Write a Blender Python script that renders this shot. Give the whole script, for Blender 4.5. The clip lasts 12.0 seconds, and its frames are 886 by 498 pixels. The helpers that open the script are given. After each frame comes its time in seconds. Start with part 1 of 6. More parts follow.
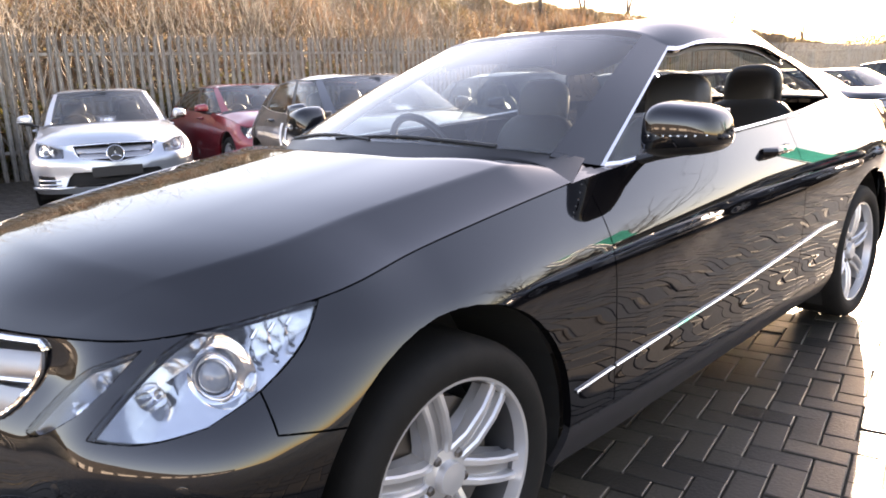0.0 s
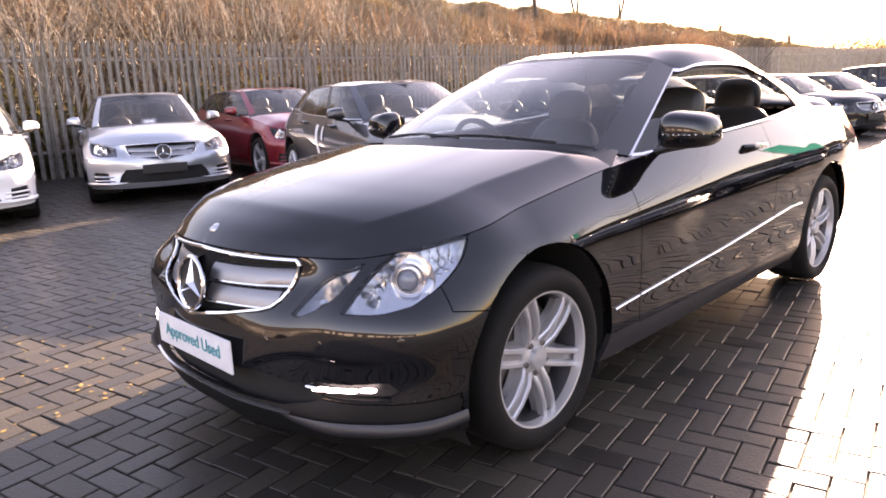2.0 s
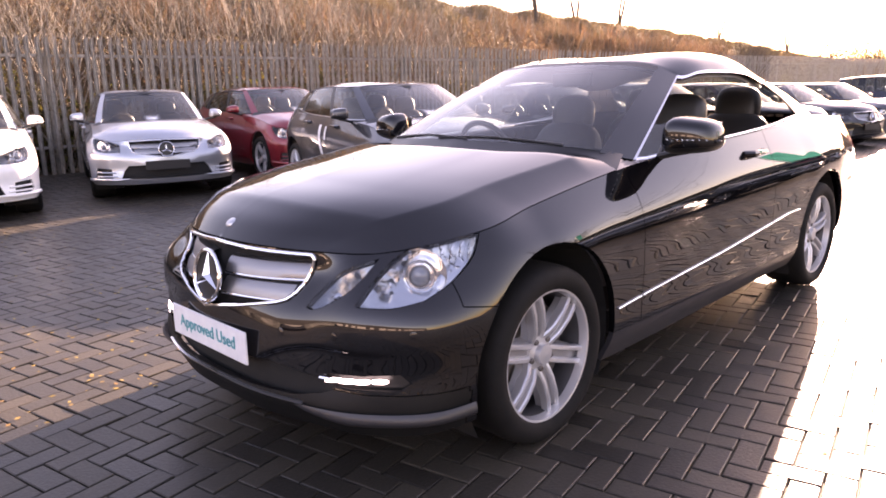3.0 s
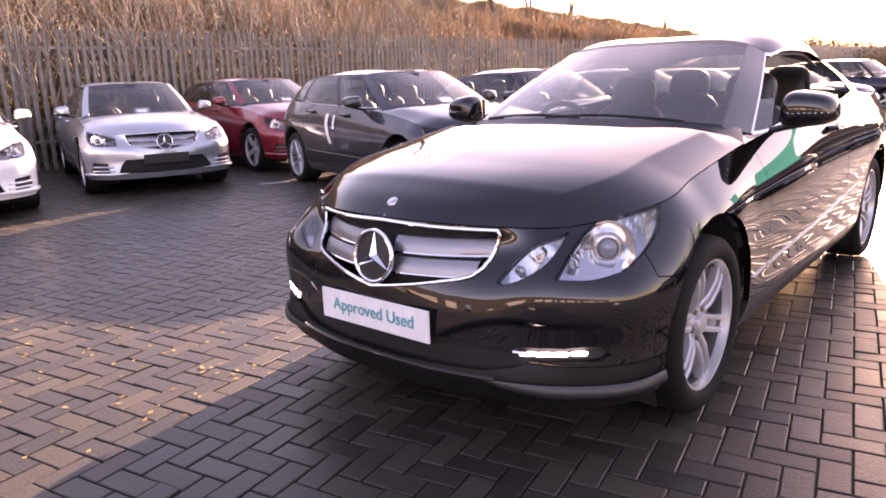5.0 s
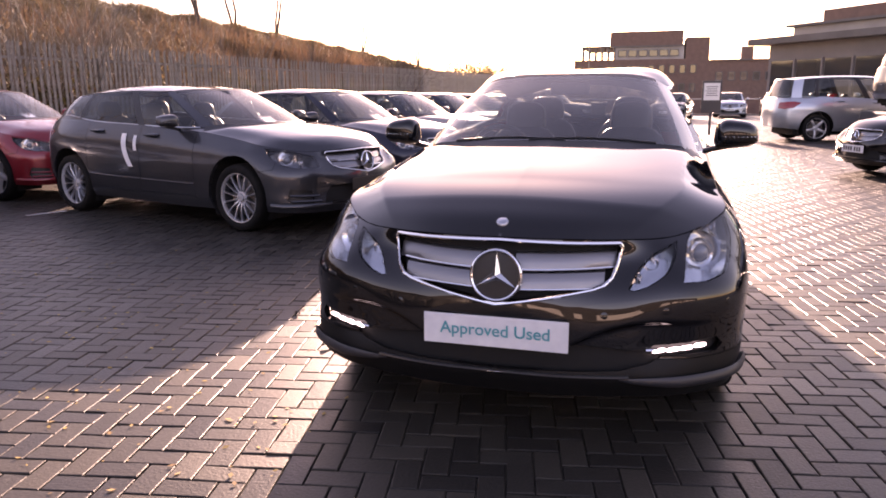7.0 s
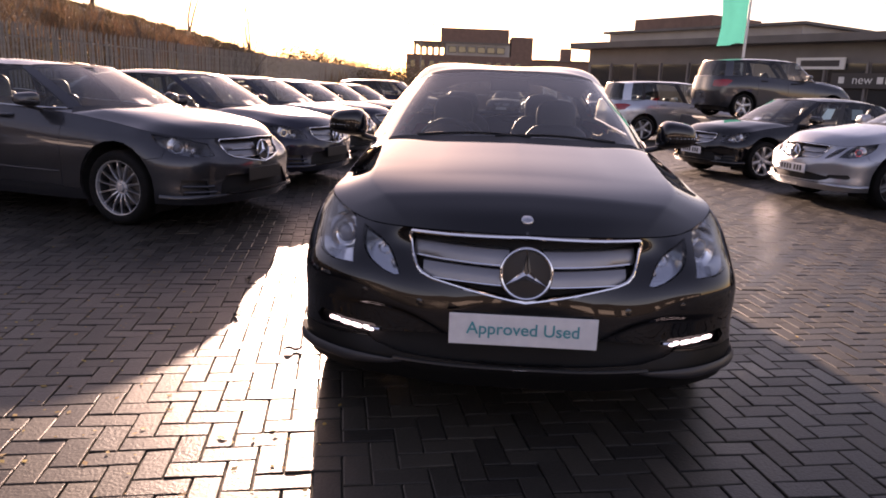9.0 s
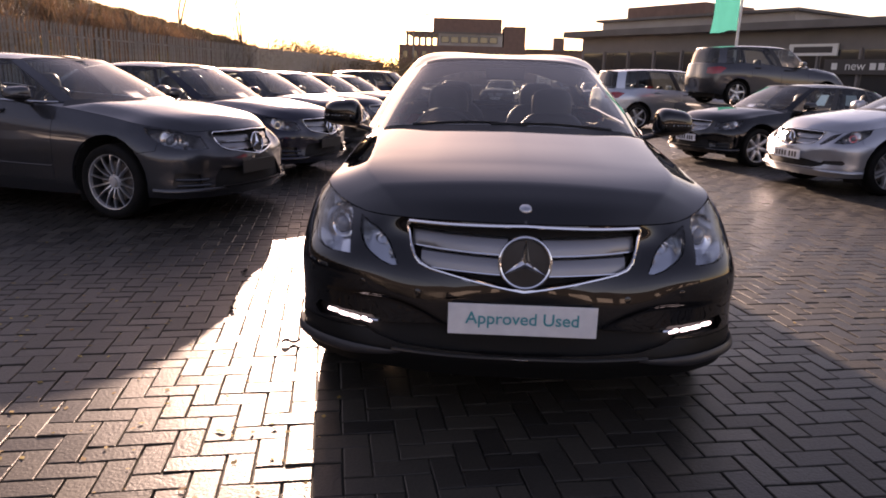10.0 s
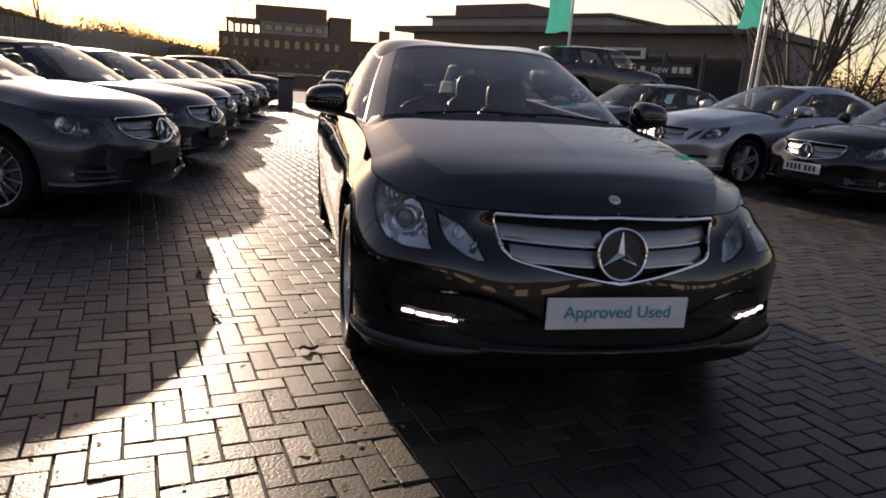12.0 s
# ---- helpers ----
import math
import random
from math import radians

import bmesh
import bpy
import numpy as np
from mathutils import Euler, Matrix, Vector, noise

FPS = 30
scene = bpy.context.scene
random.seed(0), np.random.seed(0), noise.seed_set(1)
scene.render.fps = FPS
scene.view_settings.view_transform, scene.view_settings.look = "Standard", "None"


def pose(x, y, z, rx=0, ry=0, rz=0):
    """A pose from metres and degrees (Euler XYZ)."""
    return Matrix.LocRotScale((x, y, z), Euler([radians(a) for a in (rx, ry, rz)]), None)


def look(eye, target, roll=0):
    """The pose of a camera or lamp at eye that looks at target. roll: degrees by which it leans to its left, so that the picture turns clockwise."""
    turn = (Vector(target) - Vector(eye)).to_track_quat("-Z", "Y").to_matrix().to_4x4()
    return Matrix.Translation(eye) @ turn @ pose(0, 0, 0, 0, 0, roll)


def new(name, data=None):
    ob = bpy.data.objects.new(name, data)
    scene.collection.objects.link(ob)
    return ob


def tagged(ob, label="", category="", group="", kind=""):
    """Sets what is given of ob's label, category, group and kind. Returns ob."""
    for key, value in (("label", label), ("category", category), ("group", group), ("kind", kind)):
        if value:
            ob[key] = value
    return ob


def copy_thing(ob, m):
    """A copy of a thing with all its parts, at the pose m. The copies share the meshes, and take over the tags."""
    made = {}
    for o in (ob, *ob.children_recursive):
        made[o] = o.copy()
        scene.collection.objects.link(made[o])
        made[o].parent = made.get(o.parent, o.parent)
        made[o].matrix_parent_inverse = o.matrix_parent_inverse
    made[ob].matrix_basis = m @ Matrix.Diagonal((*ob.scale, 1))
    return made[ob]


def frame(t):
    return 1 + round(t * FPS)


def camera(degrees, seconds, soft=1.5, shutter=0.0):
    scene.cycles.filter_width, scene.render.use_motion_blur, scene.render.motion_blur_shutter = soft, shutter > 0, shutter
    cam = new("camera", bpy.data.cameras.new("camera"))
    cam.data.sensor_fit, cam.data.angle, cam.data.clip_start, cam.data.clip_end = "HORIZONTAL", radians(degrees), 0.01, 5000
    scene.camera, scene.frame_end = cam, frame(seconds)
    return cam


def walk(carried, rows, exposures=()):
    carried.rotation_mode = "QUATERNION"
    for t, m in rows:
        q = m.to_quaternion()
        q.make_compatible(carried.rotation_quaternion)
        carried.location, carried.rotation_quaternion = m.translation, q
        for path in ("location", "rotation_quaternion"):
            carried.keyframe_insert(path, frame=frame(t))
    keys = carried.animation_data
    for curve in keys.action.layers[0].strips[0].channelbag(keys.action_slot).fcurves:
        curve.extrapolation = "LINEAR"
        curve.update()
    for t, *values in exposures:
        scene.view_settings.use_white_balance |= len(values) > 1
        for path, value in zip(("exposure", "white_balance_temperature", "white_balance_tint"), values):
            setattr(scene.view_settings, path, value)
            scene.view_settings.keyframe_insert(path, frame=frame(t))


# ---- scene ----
cam = camera(63.8, 12.0, soft=1.8)
PATH = [
    (0, (1.879, -1.004, 1.188), (0.473, 0.347, 0.742), -2.4),
    (0.5, (2.025, -1.289, 1.203), (0.619, 0.057, 0.741), -3.0),
    (1, (2.087, -1.573, 1.211), (0.714, -0.192, 0.756), -3.0),
    (1.5, (2.168, -1.746, 1.236), (0.781, -0.375, 0.789), -3.0),
    (2, (2.254, -1.849, 1.249), (0.866, -0.479, 0.806), -2.3),
    (2.5, (2.274, -1.899, 1.25), (0.884, -0.529, 0.812), -1.6),
    (4.5, (2.009, -2.236, 1.236), (0.686, -0.804, 0.788), -1.2),
    (5, (1.726, -2.458, 1.218), (0.455, -0.985, 0.755), -2.0),
    (5.5, (1.431, -2.686, 1.253), (0.304, -1.103, 0.779), -2.3),
    (6, (1.132, -2.968, 1.289), (0.224, -1.238, 0.859), -1.9),
    (6.5, (0.812, -3.108, 1.257), (0.079, -1.288, 0.869), -0.5),
    (7, (0.497, -3.191, 1.264), (-0.049, -1.315, 0.836), -0.4),
    (9, (-0.2, -3.219, 1.264), (-0.275, -1.271, 0.818), 2.3),
    (9.5, (-0.215, -3.214, 1.259), (-0.263, -1.269, 0.796), 2.3),
    (10, (-0.211, -3.204, 1.256), (-0.271, -1.261, 0.786), 1.7),
    (10.5, (-0.208, -3.192, 1.255), (-0.281, -1.25, 0.782), 2.1),
    (11, (-0.345, -3.165, 1.228), (-0.382, -1.223, 0.753), 3.2),
    (11.5, (-0.759, -3.124, 1.242), (-0.503, -1.198, 0.768), 4.5),
    (12, (-1.113, -2.996, 1.191), (-0.688, -1.098, 0.723), 3.6),
]
EXPOSURES = [
    (0.0, 3.55, 8400, 32), (2.5, 3.25, 8800, 48), (5.5, 3.1, 8700, 60), (7.0, 2.4, 8500, 58), (9.0, 1.65, 8400, 50), (10.5, 1.38, 8300, 44), (12.0, 0.70, 7900, 32),
]
walk(cam, [(t, look(eye, target, roll)) for t, eye, target, roll in PATH], EXPOSURES)

# ---------------------------------------------------------------- daylight
SUN_AZ, SUN_EL = -12.5, 13.0          # degrees: azimuth from +y towards +x, height
world = bpy.data.worlds.new("sky")
scene.world = world
world.use_nodes = True
wn, wl = world.node_tree.nodes, world.node_tree.links
wn.clear()
sky = wn.new("ShaderNodeTexSky")
sky.sky_type = "NISHITA"
sky.sun_disc = False
sky.sun_elevation = radians(SUN_EL)
sky.sun_rotation = radians(SUN_AZ)
sky.air_density, sky.dust_density, sky.ozone_density = 1.0, 0.5, 1.0
bg = wn.new("ShaderNodeBackground")
bg.inputs["Strength"].default_value = 0.09
wo = wn.new("ShaderNodeOutputWorld")
wl.new(sky.outputs[0], bg.inputs["Color"])
wl.new(bg.outputs[0], wo.inputs["Surface"])

sun = bpy.data.lights.new("sun", "SUN")
sun.energy, sun.angle, sun.color = 5.0, radians(0.6), (1.0, 0.97, 0.79)
sun_dir = Vector((math.sin(radians(SUN_AZ)) * math.cos(radians(SUN_EL)),
                  math.cos(radians(SUN_AZ)) * math.cos(radians(SUN_EL)), math.sin(radians(SUN_EL))))
sun_ob = new("sun", sun)
sun_ob.matrix_world = look(sun_dir * 60, (0, 0, 0))

# ---------------------------------------------------------------- materials
def material(name, colour, rough=0.5, metal=0.0, **more):
    """A Principled material; extra inputs by their names with _ for blanks."""
    m = bpy.data.materials.new(name)
    m.use_nodes = True
    b = m.node_tree.nodes["Principled BSDF"]
    b.inputs["Base Color"].default_value = (*colour, 1)
    b.inputs["Roughness"].default_value = rough
    b.inputs["Metallic"].default_value = metal
    for k, v in more.items():
        b.inputs[k.replace("_", " ")].default_value = v
    return m


def nodes_of(m):
    return m.node_tree.nodes, m.node_tree.links, m.node_tree.nodes["Principled BSDF"]


def noise_tex(m, scale, detail=4.0, rough=0.55, coords="Object"):
    n, l, _ = nodes_of(m)
    tc = n.new("ShaderNodeTexCoord")
    t = n.new("ShaderNodeTexNoise")
    t.inputs["Scale"].default_value, t.inputs["Detail"].default_value, t.inputs["Roughness"].default_value = scale, detail, rough
    l.new(tc.outputs[coords], t.inputs["Vector"])
    return t.outputs["Fac"]


def ramp(m, fac, stops):
    n, l, _ = nodes_of(m)
    r = n.new("ShaderNodeValToRGB")
    e = r.color_ramp.elements
    while len(e) < len(stops):
        e.new(0.5)
    for el, (p, c) in zip(e, stops):
        el.position, el.color = p, (*c, 1) if len(c) == 3 else c
    l.new(fac, r.inputs["Fac"])
    return r.outputs["Color"]


def mix_col(m, fac, a, b, mode="MIX"):
    n, l, _ = nodes_of(m)
    x = n.new("ShaderNodeMix")
    x.data_type, x.blend_type = "RGBA", mode
    for v, k in ((fac, 0), (a, 6), (b, 7)):
        if hasattr(v, "is_output"):
            l.new(v, x.inputs[k])
        elif k == 0:
            x.inputs[k].default_value = v
        else:
            x.inputs[k].default_value = (*v, 1)
    return x.outputs[2]


def bump(m, height, strength=0.3, dist=0.01):
    n, l, b = nodes_of(m)
    u = n.new("ShaderNodeBump")
    u.inputs["Strength"].default_value, u.inputs["Distance"].default_value = strength, dist
    l.new(height, u.inputs["Height"])
    l.new(u.outputs["Normal"], b.inputs["Normal"])


def rough_map(m, fac, lo, hi):
    n, l, b = nodes_of(m)
    r = n.new("ShaderNodeMapRange")
    r.inputs["To Min"].default_value, r.inputs["To Max"].default_value = lo, hi
    l.new(fac, r.inputs["Value"])
    l.new(r.outputs["Result"], b.inputs["Roughness"])


def colour_in(m, col):
    n, l, b = nodes_of(m)
    l.new(col, b.inputs["Base Color"])


def paint(name, colour, metal=0.6, rough=0.34):
    """Car paint: metallic flake under a clear coat, with a film of dust."""
    m = material(name, colour, rough, metal, Coat_Weight=1.0, Coat_Roughness=0.015, Specular_IOR_Level=0.5 if max(colour) > 0.1 else 0.0, Coat_IOR=1.5 if max(colour) > 0.01 else 1.62)
    f = noise_tex(m, 260.0, 2.0)
    dust = noise_tex(m, 2.2, 5.0)
    c = mix_col(m, ramp(m, f, [(0.35, (0, 0, 0)), (0.75, (0.5, 0.5, 0.5))]), colour, tuple(min(1, v * 1.7 + 0.001) for v in colour))
    colour_in(m, c)
    rough_map(m, dust, rough - 0.06, rough + 0.1)
    return m


BLACK_PAINT = paint("black_paint", (0.0026, 0.0024, 0.003), 0.0, 0.4)
SILVER_PAINT = paint("silver_paint", (0.40, 0.43, 0.465), 0.75, 0.3)
WHITE_PAINT = paint("white_paint", (0.78, 0.78, 0.76), 0.0, 0.3)
RED_PAINT = paint("red_paint", (0.21, 0.010, 0.016), 0.3, 0.3)
GREY_PAINT = paint("grey_paint", (0.048, 0.05, 0.056), 0.7, 0.34)
DARK_PAINT = paint("dark_blue_paint", (0.018, 0.02, 0.032), 0.6, 0.34)

CHROME = material("chrome", (0.82, 0.82, 0.83), 0.08, 1.0)
SLAT = material("grey_slat", (0.27, 0.27, 0.28), 0.32, 0.85)
rough_map(SLAT, noise_tex(SLAT, 12.0), 0.28, 0.42)
SATIN = material("satin_silver", (0.56, 0.57, 0.59), 0.3, 1.0)
ALLOY = material("alloy", (0.56, 0.56, 0.57), 0.3, 0.6, Coat_Weight=0.5, Coat_Roughness=0.06)
rough_map(ALLOY, noise_tex(ALLOY, 9.0), 0.24, 0.44)
WEB = material("alloy_web", (0.30, 0.30, 0.31), 0.38, 0.6)
rough_map(WEB, noise_tex(WEB, 9.0), 0.3, 0.5)
# alloy darkened to carry the shade inside the rim
SHADED_ALLOY = material("shaded_alloy", (0.10, 0.10, 0.105), 0.45, 0.7)
STEEL = material("brake_steel", (0.15, 0.135, 0.125), 0.45, 0.9)
TRIM = material("black_trim", (0.014, 0.014, 0.015), 0.42)
bump(TRIM, noise_tex(TRIM, 400.0, 2.0), 0.15, 0.001)
GAP = material("dark_underside", (0.008, 0.008, 0.008), 0.85)
RUBBER = material("tyre_rubber", (0.014, 0.014, 0.014), 0.8, 0.0, Specular_IOR_Level=0.25)
colour_in(RUBBER, ramp(RUBBER, noise_tex(RUBBER, 14.0), [(0.3, (0.004, 0.004, 0.004)), (0.8, (0.010, 0.0095, 0.009))]))
bump(RUBBER, noise_tex(RUBBER, 120.0), 0.2, 0.002)
LEATHER = material("black_leather", (0.02, 0.019, 0.019), 0.45)
bump(LEATHER, noise_tex(LEATHER, 160.0), 0.2, 0.001)
DASH = material("dashboard", (0.03, 0.029, 0.03), 0.6)
PLATE = material("plate_white", (0.78, 0.79, 0.8), 0.35)
colour_in(PLATE, ramp(PLATE, noise_tex(PLATE, 18.0), [(0.3, (0.70, 0.71, 0.73)), (0.7, (0.80, 0.81, 0.82))]))
TEAL_INK = material("teal_ink", (0.02, 0.33, 0.38), 0.4)
INK = material("dark_ink", (0.02, 0.02, 0.02), 0.5)
RED_LENS = material("red_lens", (0.35, 0.01, 0.012), 0.12, 0.0, Coat_Weight=1.0)
REFLECTOR = material("lamp_reflector", (0.60, 0.62, 0.64), 0.15, 0.95)
bump(REFLECTOR, noise_tex(REFLECTOR, 15.0, 1.0), 0.3, 0.012)
DIM_REFLECTOR = material("dim_lamp_reflector", (0.22, 0.225, 0.235), 0.2, 0.9)
bump(DIM_REFLECTOR, noise_tex(DIM_REFLECTOR, 15.0, 1.0), 0.4, 0.012)
CHIN = material("chin_plastic", (0.006, 0.006, 0.006), 0.5, 0.0, Specular_IOR_Level=0.25)
LED = material("led", (1, 1, 1), 0.3)
LED.node_tree.nodes["Principled BSDF"].inputs["Emission Color"].default_value = (0.92, 0.96, 1.0, 1)
LED.node_tree.nodes["Principled BSDF"].inputs["Emission Strength"].default_value = 1.5


def glass(name, tint, gloss_rough=0.0, film=0.0):
    """Thin glass: tinted see-through with mirror gloss that grows at grazing angles."""
    m = bpy.data.materials.new(name)
    m.use_nodes = True
    n, l = m.node_tree.nodes, m.node_tree.links
    n.clear()
    tr, gl, mx, lw, pw, fr, out = (n.new(k) for k in ("ShaderNodeBsdfTransparent", "ShaderNodeBsdfGlossy", "ShaderNodeMixShader", "ShaderNodeLayerWeight", "ShaderNodeMath", "ShaderNodeMath", "ShaderNodeOutputMaterial"))
    tr.inputs["Color"].default_value = (*tint, 1)
    gl.inputs["Roughness"].default_value = gloss_rough
    lw.inputs["Blend"].default_value = 0.5
    pw.operation, fr.operation = "POWER", "MULTIPLY_ADD"
    pw.inputs[1].default_value, fr.inputs[1].default_value, fr.inputs[2].default_value = 4.6, 0.93, 0.055
    l.new(lw.outputs["Facing"], pw.inputs[0])
    l.new(pw.outputs[0], fr.inputs[0])
    l.new(fr.outputs[0], mx.inputs[0])
    see = tr.outputs[0]
    if film:
        # a thin film of road dust that scatters light both ways
        di, tl, m2, m3 = (n.new(k) for k in ("ShaderNodeBsdfDiffuse", "ShaderNodeBsdfTranslucent", "ShaderNodeMixShader", "ShaderNodeMixShader"))
        for d in (di, tl):
            d.inputs["Color"].default_value = (0.75, 0.77, 0.8, 1)
        m2.inputs[0].default_value, m3.inputs[0].default_value = 0.5, film
        l.new(di.outputs[0], m2.inputs[1])
        l.new(tl.outputs[0], m2.inputs[2])
        l.new(see, m3.inputs[1])
        l.new(m2.outputs[0], m3.inputs[2])
        see = m3.outputs[0]
    l.new(see, mx.inputs[1])
    l.new(gl.outputs[0], mx.inputs[2])
    l.new(mx.outputs[0], out.inputs["Surface"])
    return m


WINDOW = glass("window_glass", (0.84, 0.90, 0.88), 0.0, 0.05)
SCREEN = glass("windscreen_glass", (0.52, 0.57, 0.58), 0.0, 0.045)
TINTED = glass("tinted_glass", (0.45, 0.5, 0.5))
LAMP_GLASS = glass("lamp_glass", (0.93, 0.95, 0.97))

# ---------------------------------------------------------------- mesh helpers
def link_mesh(name, me, mats, parent=None, label=""):
    ob = new(name, me)
    for m in (mats if isinstance(mats, (list, tuple)) else [mats]):
        if m.name not in [k.name for k in me.materials]:
            me.materials.append(m)
    if parent is not None:
        ob.parent = parent
    if label:
        tagged(ob, label)
    return ob


def part(name, bm, mat, parent=None, label="", smooth=False, sharp=35):
    """Links a bmesh as one mesh object under a thing or a part."""
    me = bpy.data.meshes.new(name)
    lay = bm.verts.layers.float_vector.get("nrm")
    nrm = None
    if lay is not None:
        bm.normal_update()
        nrm = [tuple(v[lay]) if v[lay].length > 0.1 else tuple(v.normal) for v in bm.verts]
    bm.to_mesh(me)
    bm.free()
    if smooth or nrm:
        for p in me.polygons:
            p.use_smooth = True
        if nrm:
            me.normals_split_custom_set_from_vertices(nrm)
        else:
            me.set_sharp_from_angle(angle=radians(sharp))
    return link_mesh(name, me, mat, parent, label)


def box(bm, c, size, rot=None, taper=1.0):
    """A box of that size round c; rot: a 3x3 or 4x4 turn; taper: the top's share of the bottom."""
    sx, sy, sz = (s / 2 for s in size)
    vs = []
    for z, k in ((-sz, 1), (sz, taper)):
        for x, y in ((-sx, -sy), (sx, -sy), (sx, sy), (-sx, sy)):
            p = Vector((x * k, y * k, z))
            if rot is not None:
                p = rot @ p
            vs.append(bm.verts.new(p + Vector(c)))
    for f in ((3, 2, 1, 0), (4, 5, 6, 7), (0, 1, 5, 4), (1, 2, 6, 5), (2, 3, 7, 6), (3, 0, 4, 7)):
        bm.faces.new([vs[i] for i in f])
    return vs


def soft_box(c, size, r=0.01, rot=None, taper=1.0, seg=2):
    bm = bmesh.new()
    box(bm, c, size, rot, taper)
    bmesh.ops.bevel(bm, geom=bm.edges[:], offset=min(r, min(size) * 0.45), segments=seg, affect="EDGES", profile=0.7)
    return bm


def lathe(bm, prof, n=40, axis="x", c=(0, 0, 0), close=False):
    """Turns a profile of (radius, along) round an axis."""
    rings = []
    for r, a in prof:
        ring = []
        for i in range(n):
            t = 2 * math.pi * i / n
            u, v = r * math.cos(t), r * math.sin(t)
            p = {"x": (a, u, v), "y": (u, a, v), "z": (u, v, a)}[axis]
            ring.append(bm.verts.new((p[0] + c[0], p[1] + c[1], p[2] + c[2])))
        rings.append(ring)
    for a, b in zip(rings, rings[1:]):
        for i in range(n):
            bm.faces.new((a[i], a[(i + 1) % n], b[(i + 1) % n], b[i]))
    if close:
        bm.faces.new(rings[0][::-1])
        bm.faces.new(rings[-1])
    bmesh.ops.recalc_face_normals(bm, faces=bm.faces[:])
    return rings


def tube(bm, pts, r, n=8, flat=None, cap=True):
    """A round bar along points; r a number or one a point."""
    pts = [Vector(p) for p in pts]
    rs = r if isinstance(r, (list, tuple)) else [r] * len(pts)
    rings = []
    for i, p in enumerate(pts):
        d = (pts[min(i + 1, len(pts) - 1)] - pts[max(i - 1, 0)]).normalized()
        a = d.cross(Vector((0, 0, 1)))
        if a.length < 0.05:
            a = d.cross(Vector((0, 1, 0)))
        a.normalize()
        b = a.cross(d)
        rings.append([bm.verts.new(p + (a * math.cos(2 * math.pi * k / n) + b * math.sin(2 * math.pi * k / n) * (flat or 1)) * rs[i]) for k in range(n)])
    for a, b in zip(rings, rings[1:]):
        for k in range(n):
            bm.faces.new((a[k], a[(k + 1) % n], b[(k + 1) % n], b[k]))
    if cap:
        bm.faces.new(rings[0][::-1])
        bm.faces.new(rings[-1])


def hermite(P, T, q):
    """Smooth curve through the rows of P at the knots T, taken at q."""
    P, T, q = np.asarray(P, float), np.asarray(T, float), np.asarray(q, float)
    h = np.diff(T)
    s = (P[1:] - P[:-1]) / h.reshape(-1, *[1] * (P.ndim - 1))
    m = np.empty_like(P)
    m[0], m[-1] = s[0], s[-1]
    w = (h[1:] / (h[:-1] + h[1:])).reshape(-1, *[1] * (P.ndim - 1))
    m[1:-1] = s[:-1] * w + s[1:] * (1 - w)
    i = np.clip(np.searchsorted(T, q, side="right") - 1, 0, len(T) - 2)
    sh = (-1, *[1] * (P.ndim - 1))
    hh = h[i].reshape(sh)
    t = ((q - T[i]) / h[i]).reshape(sh)
    return ((2 * t ** 3 - 3 * t ** 2 + 1) * P[i] + (t ** 3 - 2 * t ** 2 + t) * hh * m[i]
            + (-2 * t ** 3 + 3 * t ** 2) * P[i + 1] + (t ** 3 - t ** 2) * hh * m[i + 1])


def curve_pts(pts, n):
    """n points along a smooth curve through pts."""
    P = np.asarray(pts, float)
    T = np.concatenate([[0], np.cumsum(np.linalg.norm(np.diff(P, axis=0), axis=1) + 1e-6)])
    return hermite(P, T, np.linspace(0, T[-1], n))


class Surf:
    """A smooth half skin through rails of stations, mirrored in x at both ends."""

    def __init__(self, rails):
        R = np.asarray(rails, float)
        flip = np.array([-1, 1, 1])
        self.m = R.shape[1]
        R = np.concatenate([R[:, 1:2] * flip, R, R[:, -2:-1] * flip], axis=1)
        du = np.linalg.norm(np.diff(R, axis=1), axis=2).mean(axis=0) + 1e-4
        dv = np.linalg.norm(np.diff(R, axis=0), axis=2).mean(axis=1) + 1e-4
        self.R, self.T, self.V = R, np.concatenate([[0], np.cumsum(du)]), np.concatenate([[0], np.cumsum(dv)])

    def knots(self, u0, u1, res):
        """Station values from u0 to u1, about res metres apart."""
        t0, t1 = np.interp([u0 + 1, u1 + 1], np.arange(len(self.T)), self.T)
        n = max(2, int(abs(t1 - t0) / res) + 1)
        return np.interp(np.linspace(t0, t1, n), self.T, np.arange(len(self.T)) - 1)

    def grid(self, us, vs):
        """Points for station values us and heights vs (in rails)."""
        q = np.interp(np.asarray(us) + 1, np.arange(len(self.T)), self.T)
        A = hermite(np.swapaxes(self.R, 0, 1), self.T, q)
        B = hermite(np.swapaxes(A, 0, 1), self.V, np.interp(vs, np.arange(len(self.V)), self.V))
        return np.swapaxes(B, 0, 1)


def grid_normals(P):
    n = np.cross(np.gradient(P, axis=0), np.gradient(P, axis=1))
    n /= np.linalg.norm(n, axis=2, keepdims=True) + 1e-12
    return n


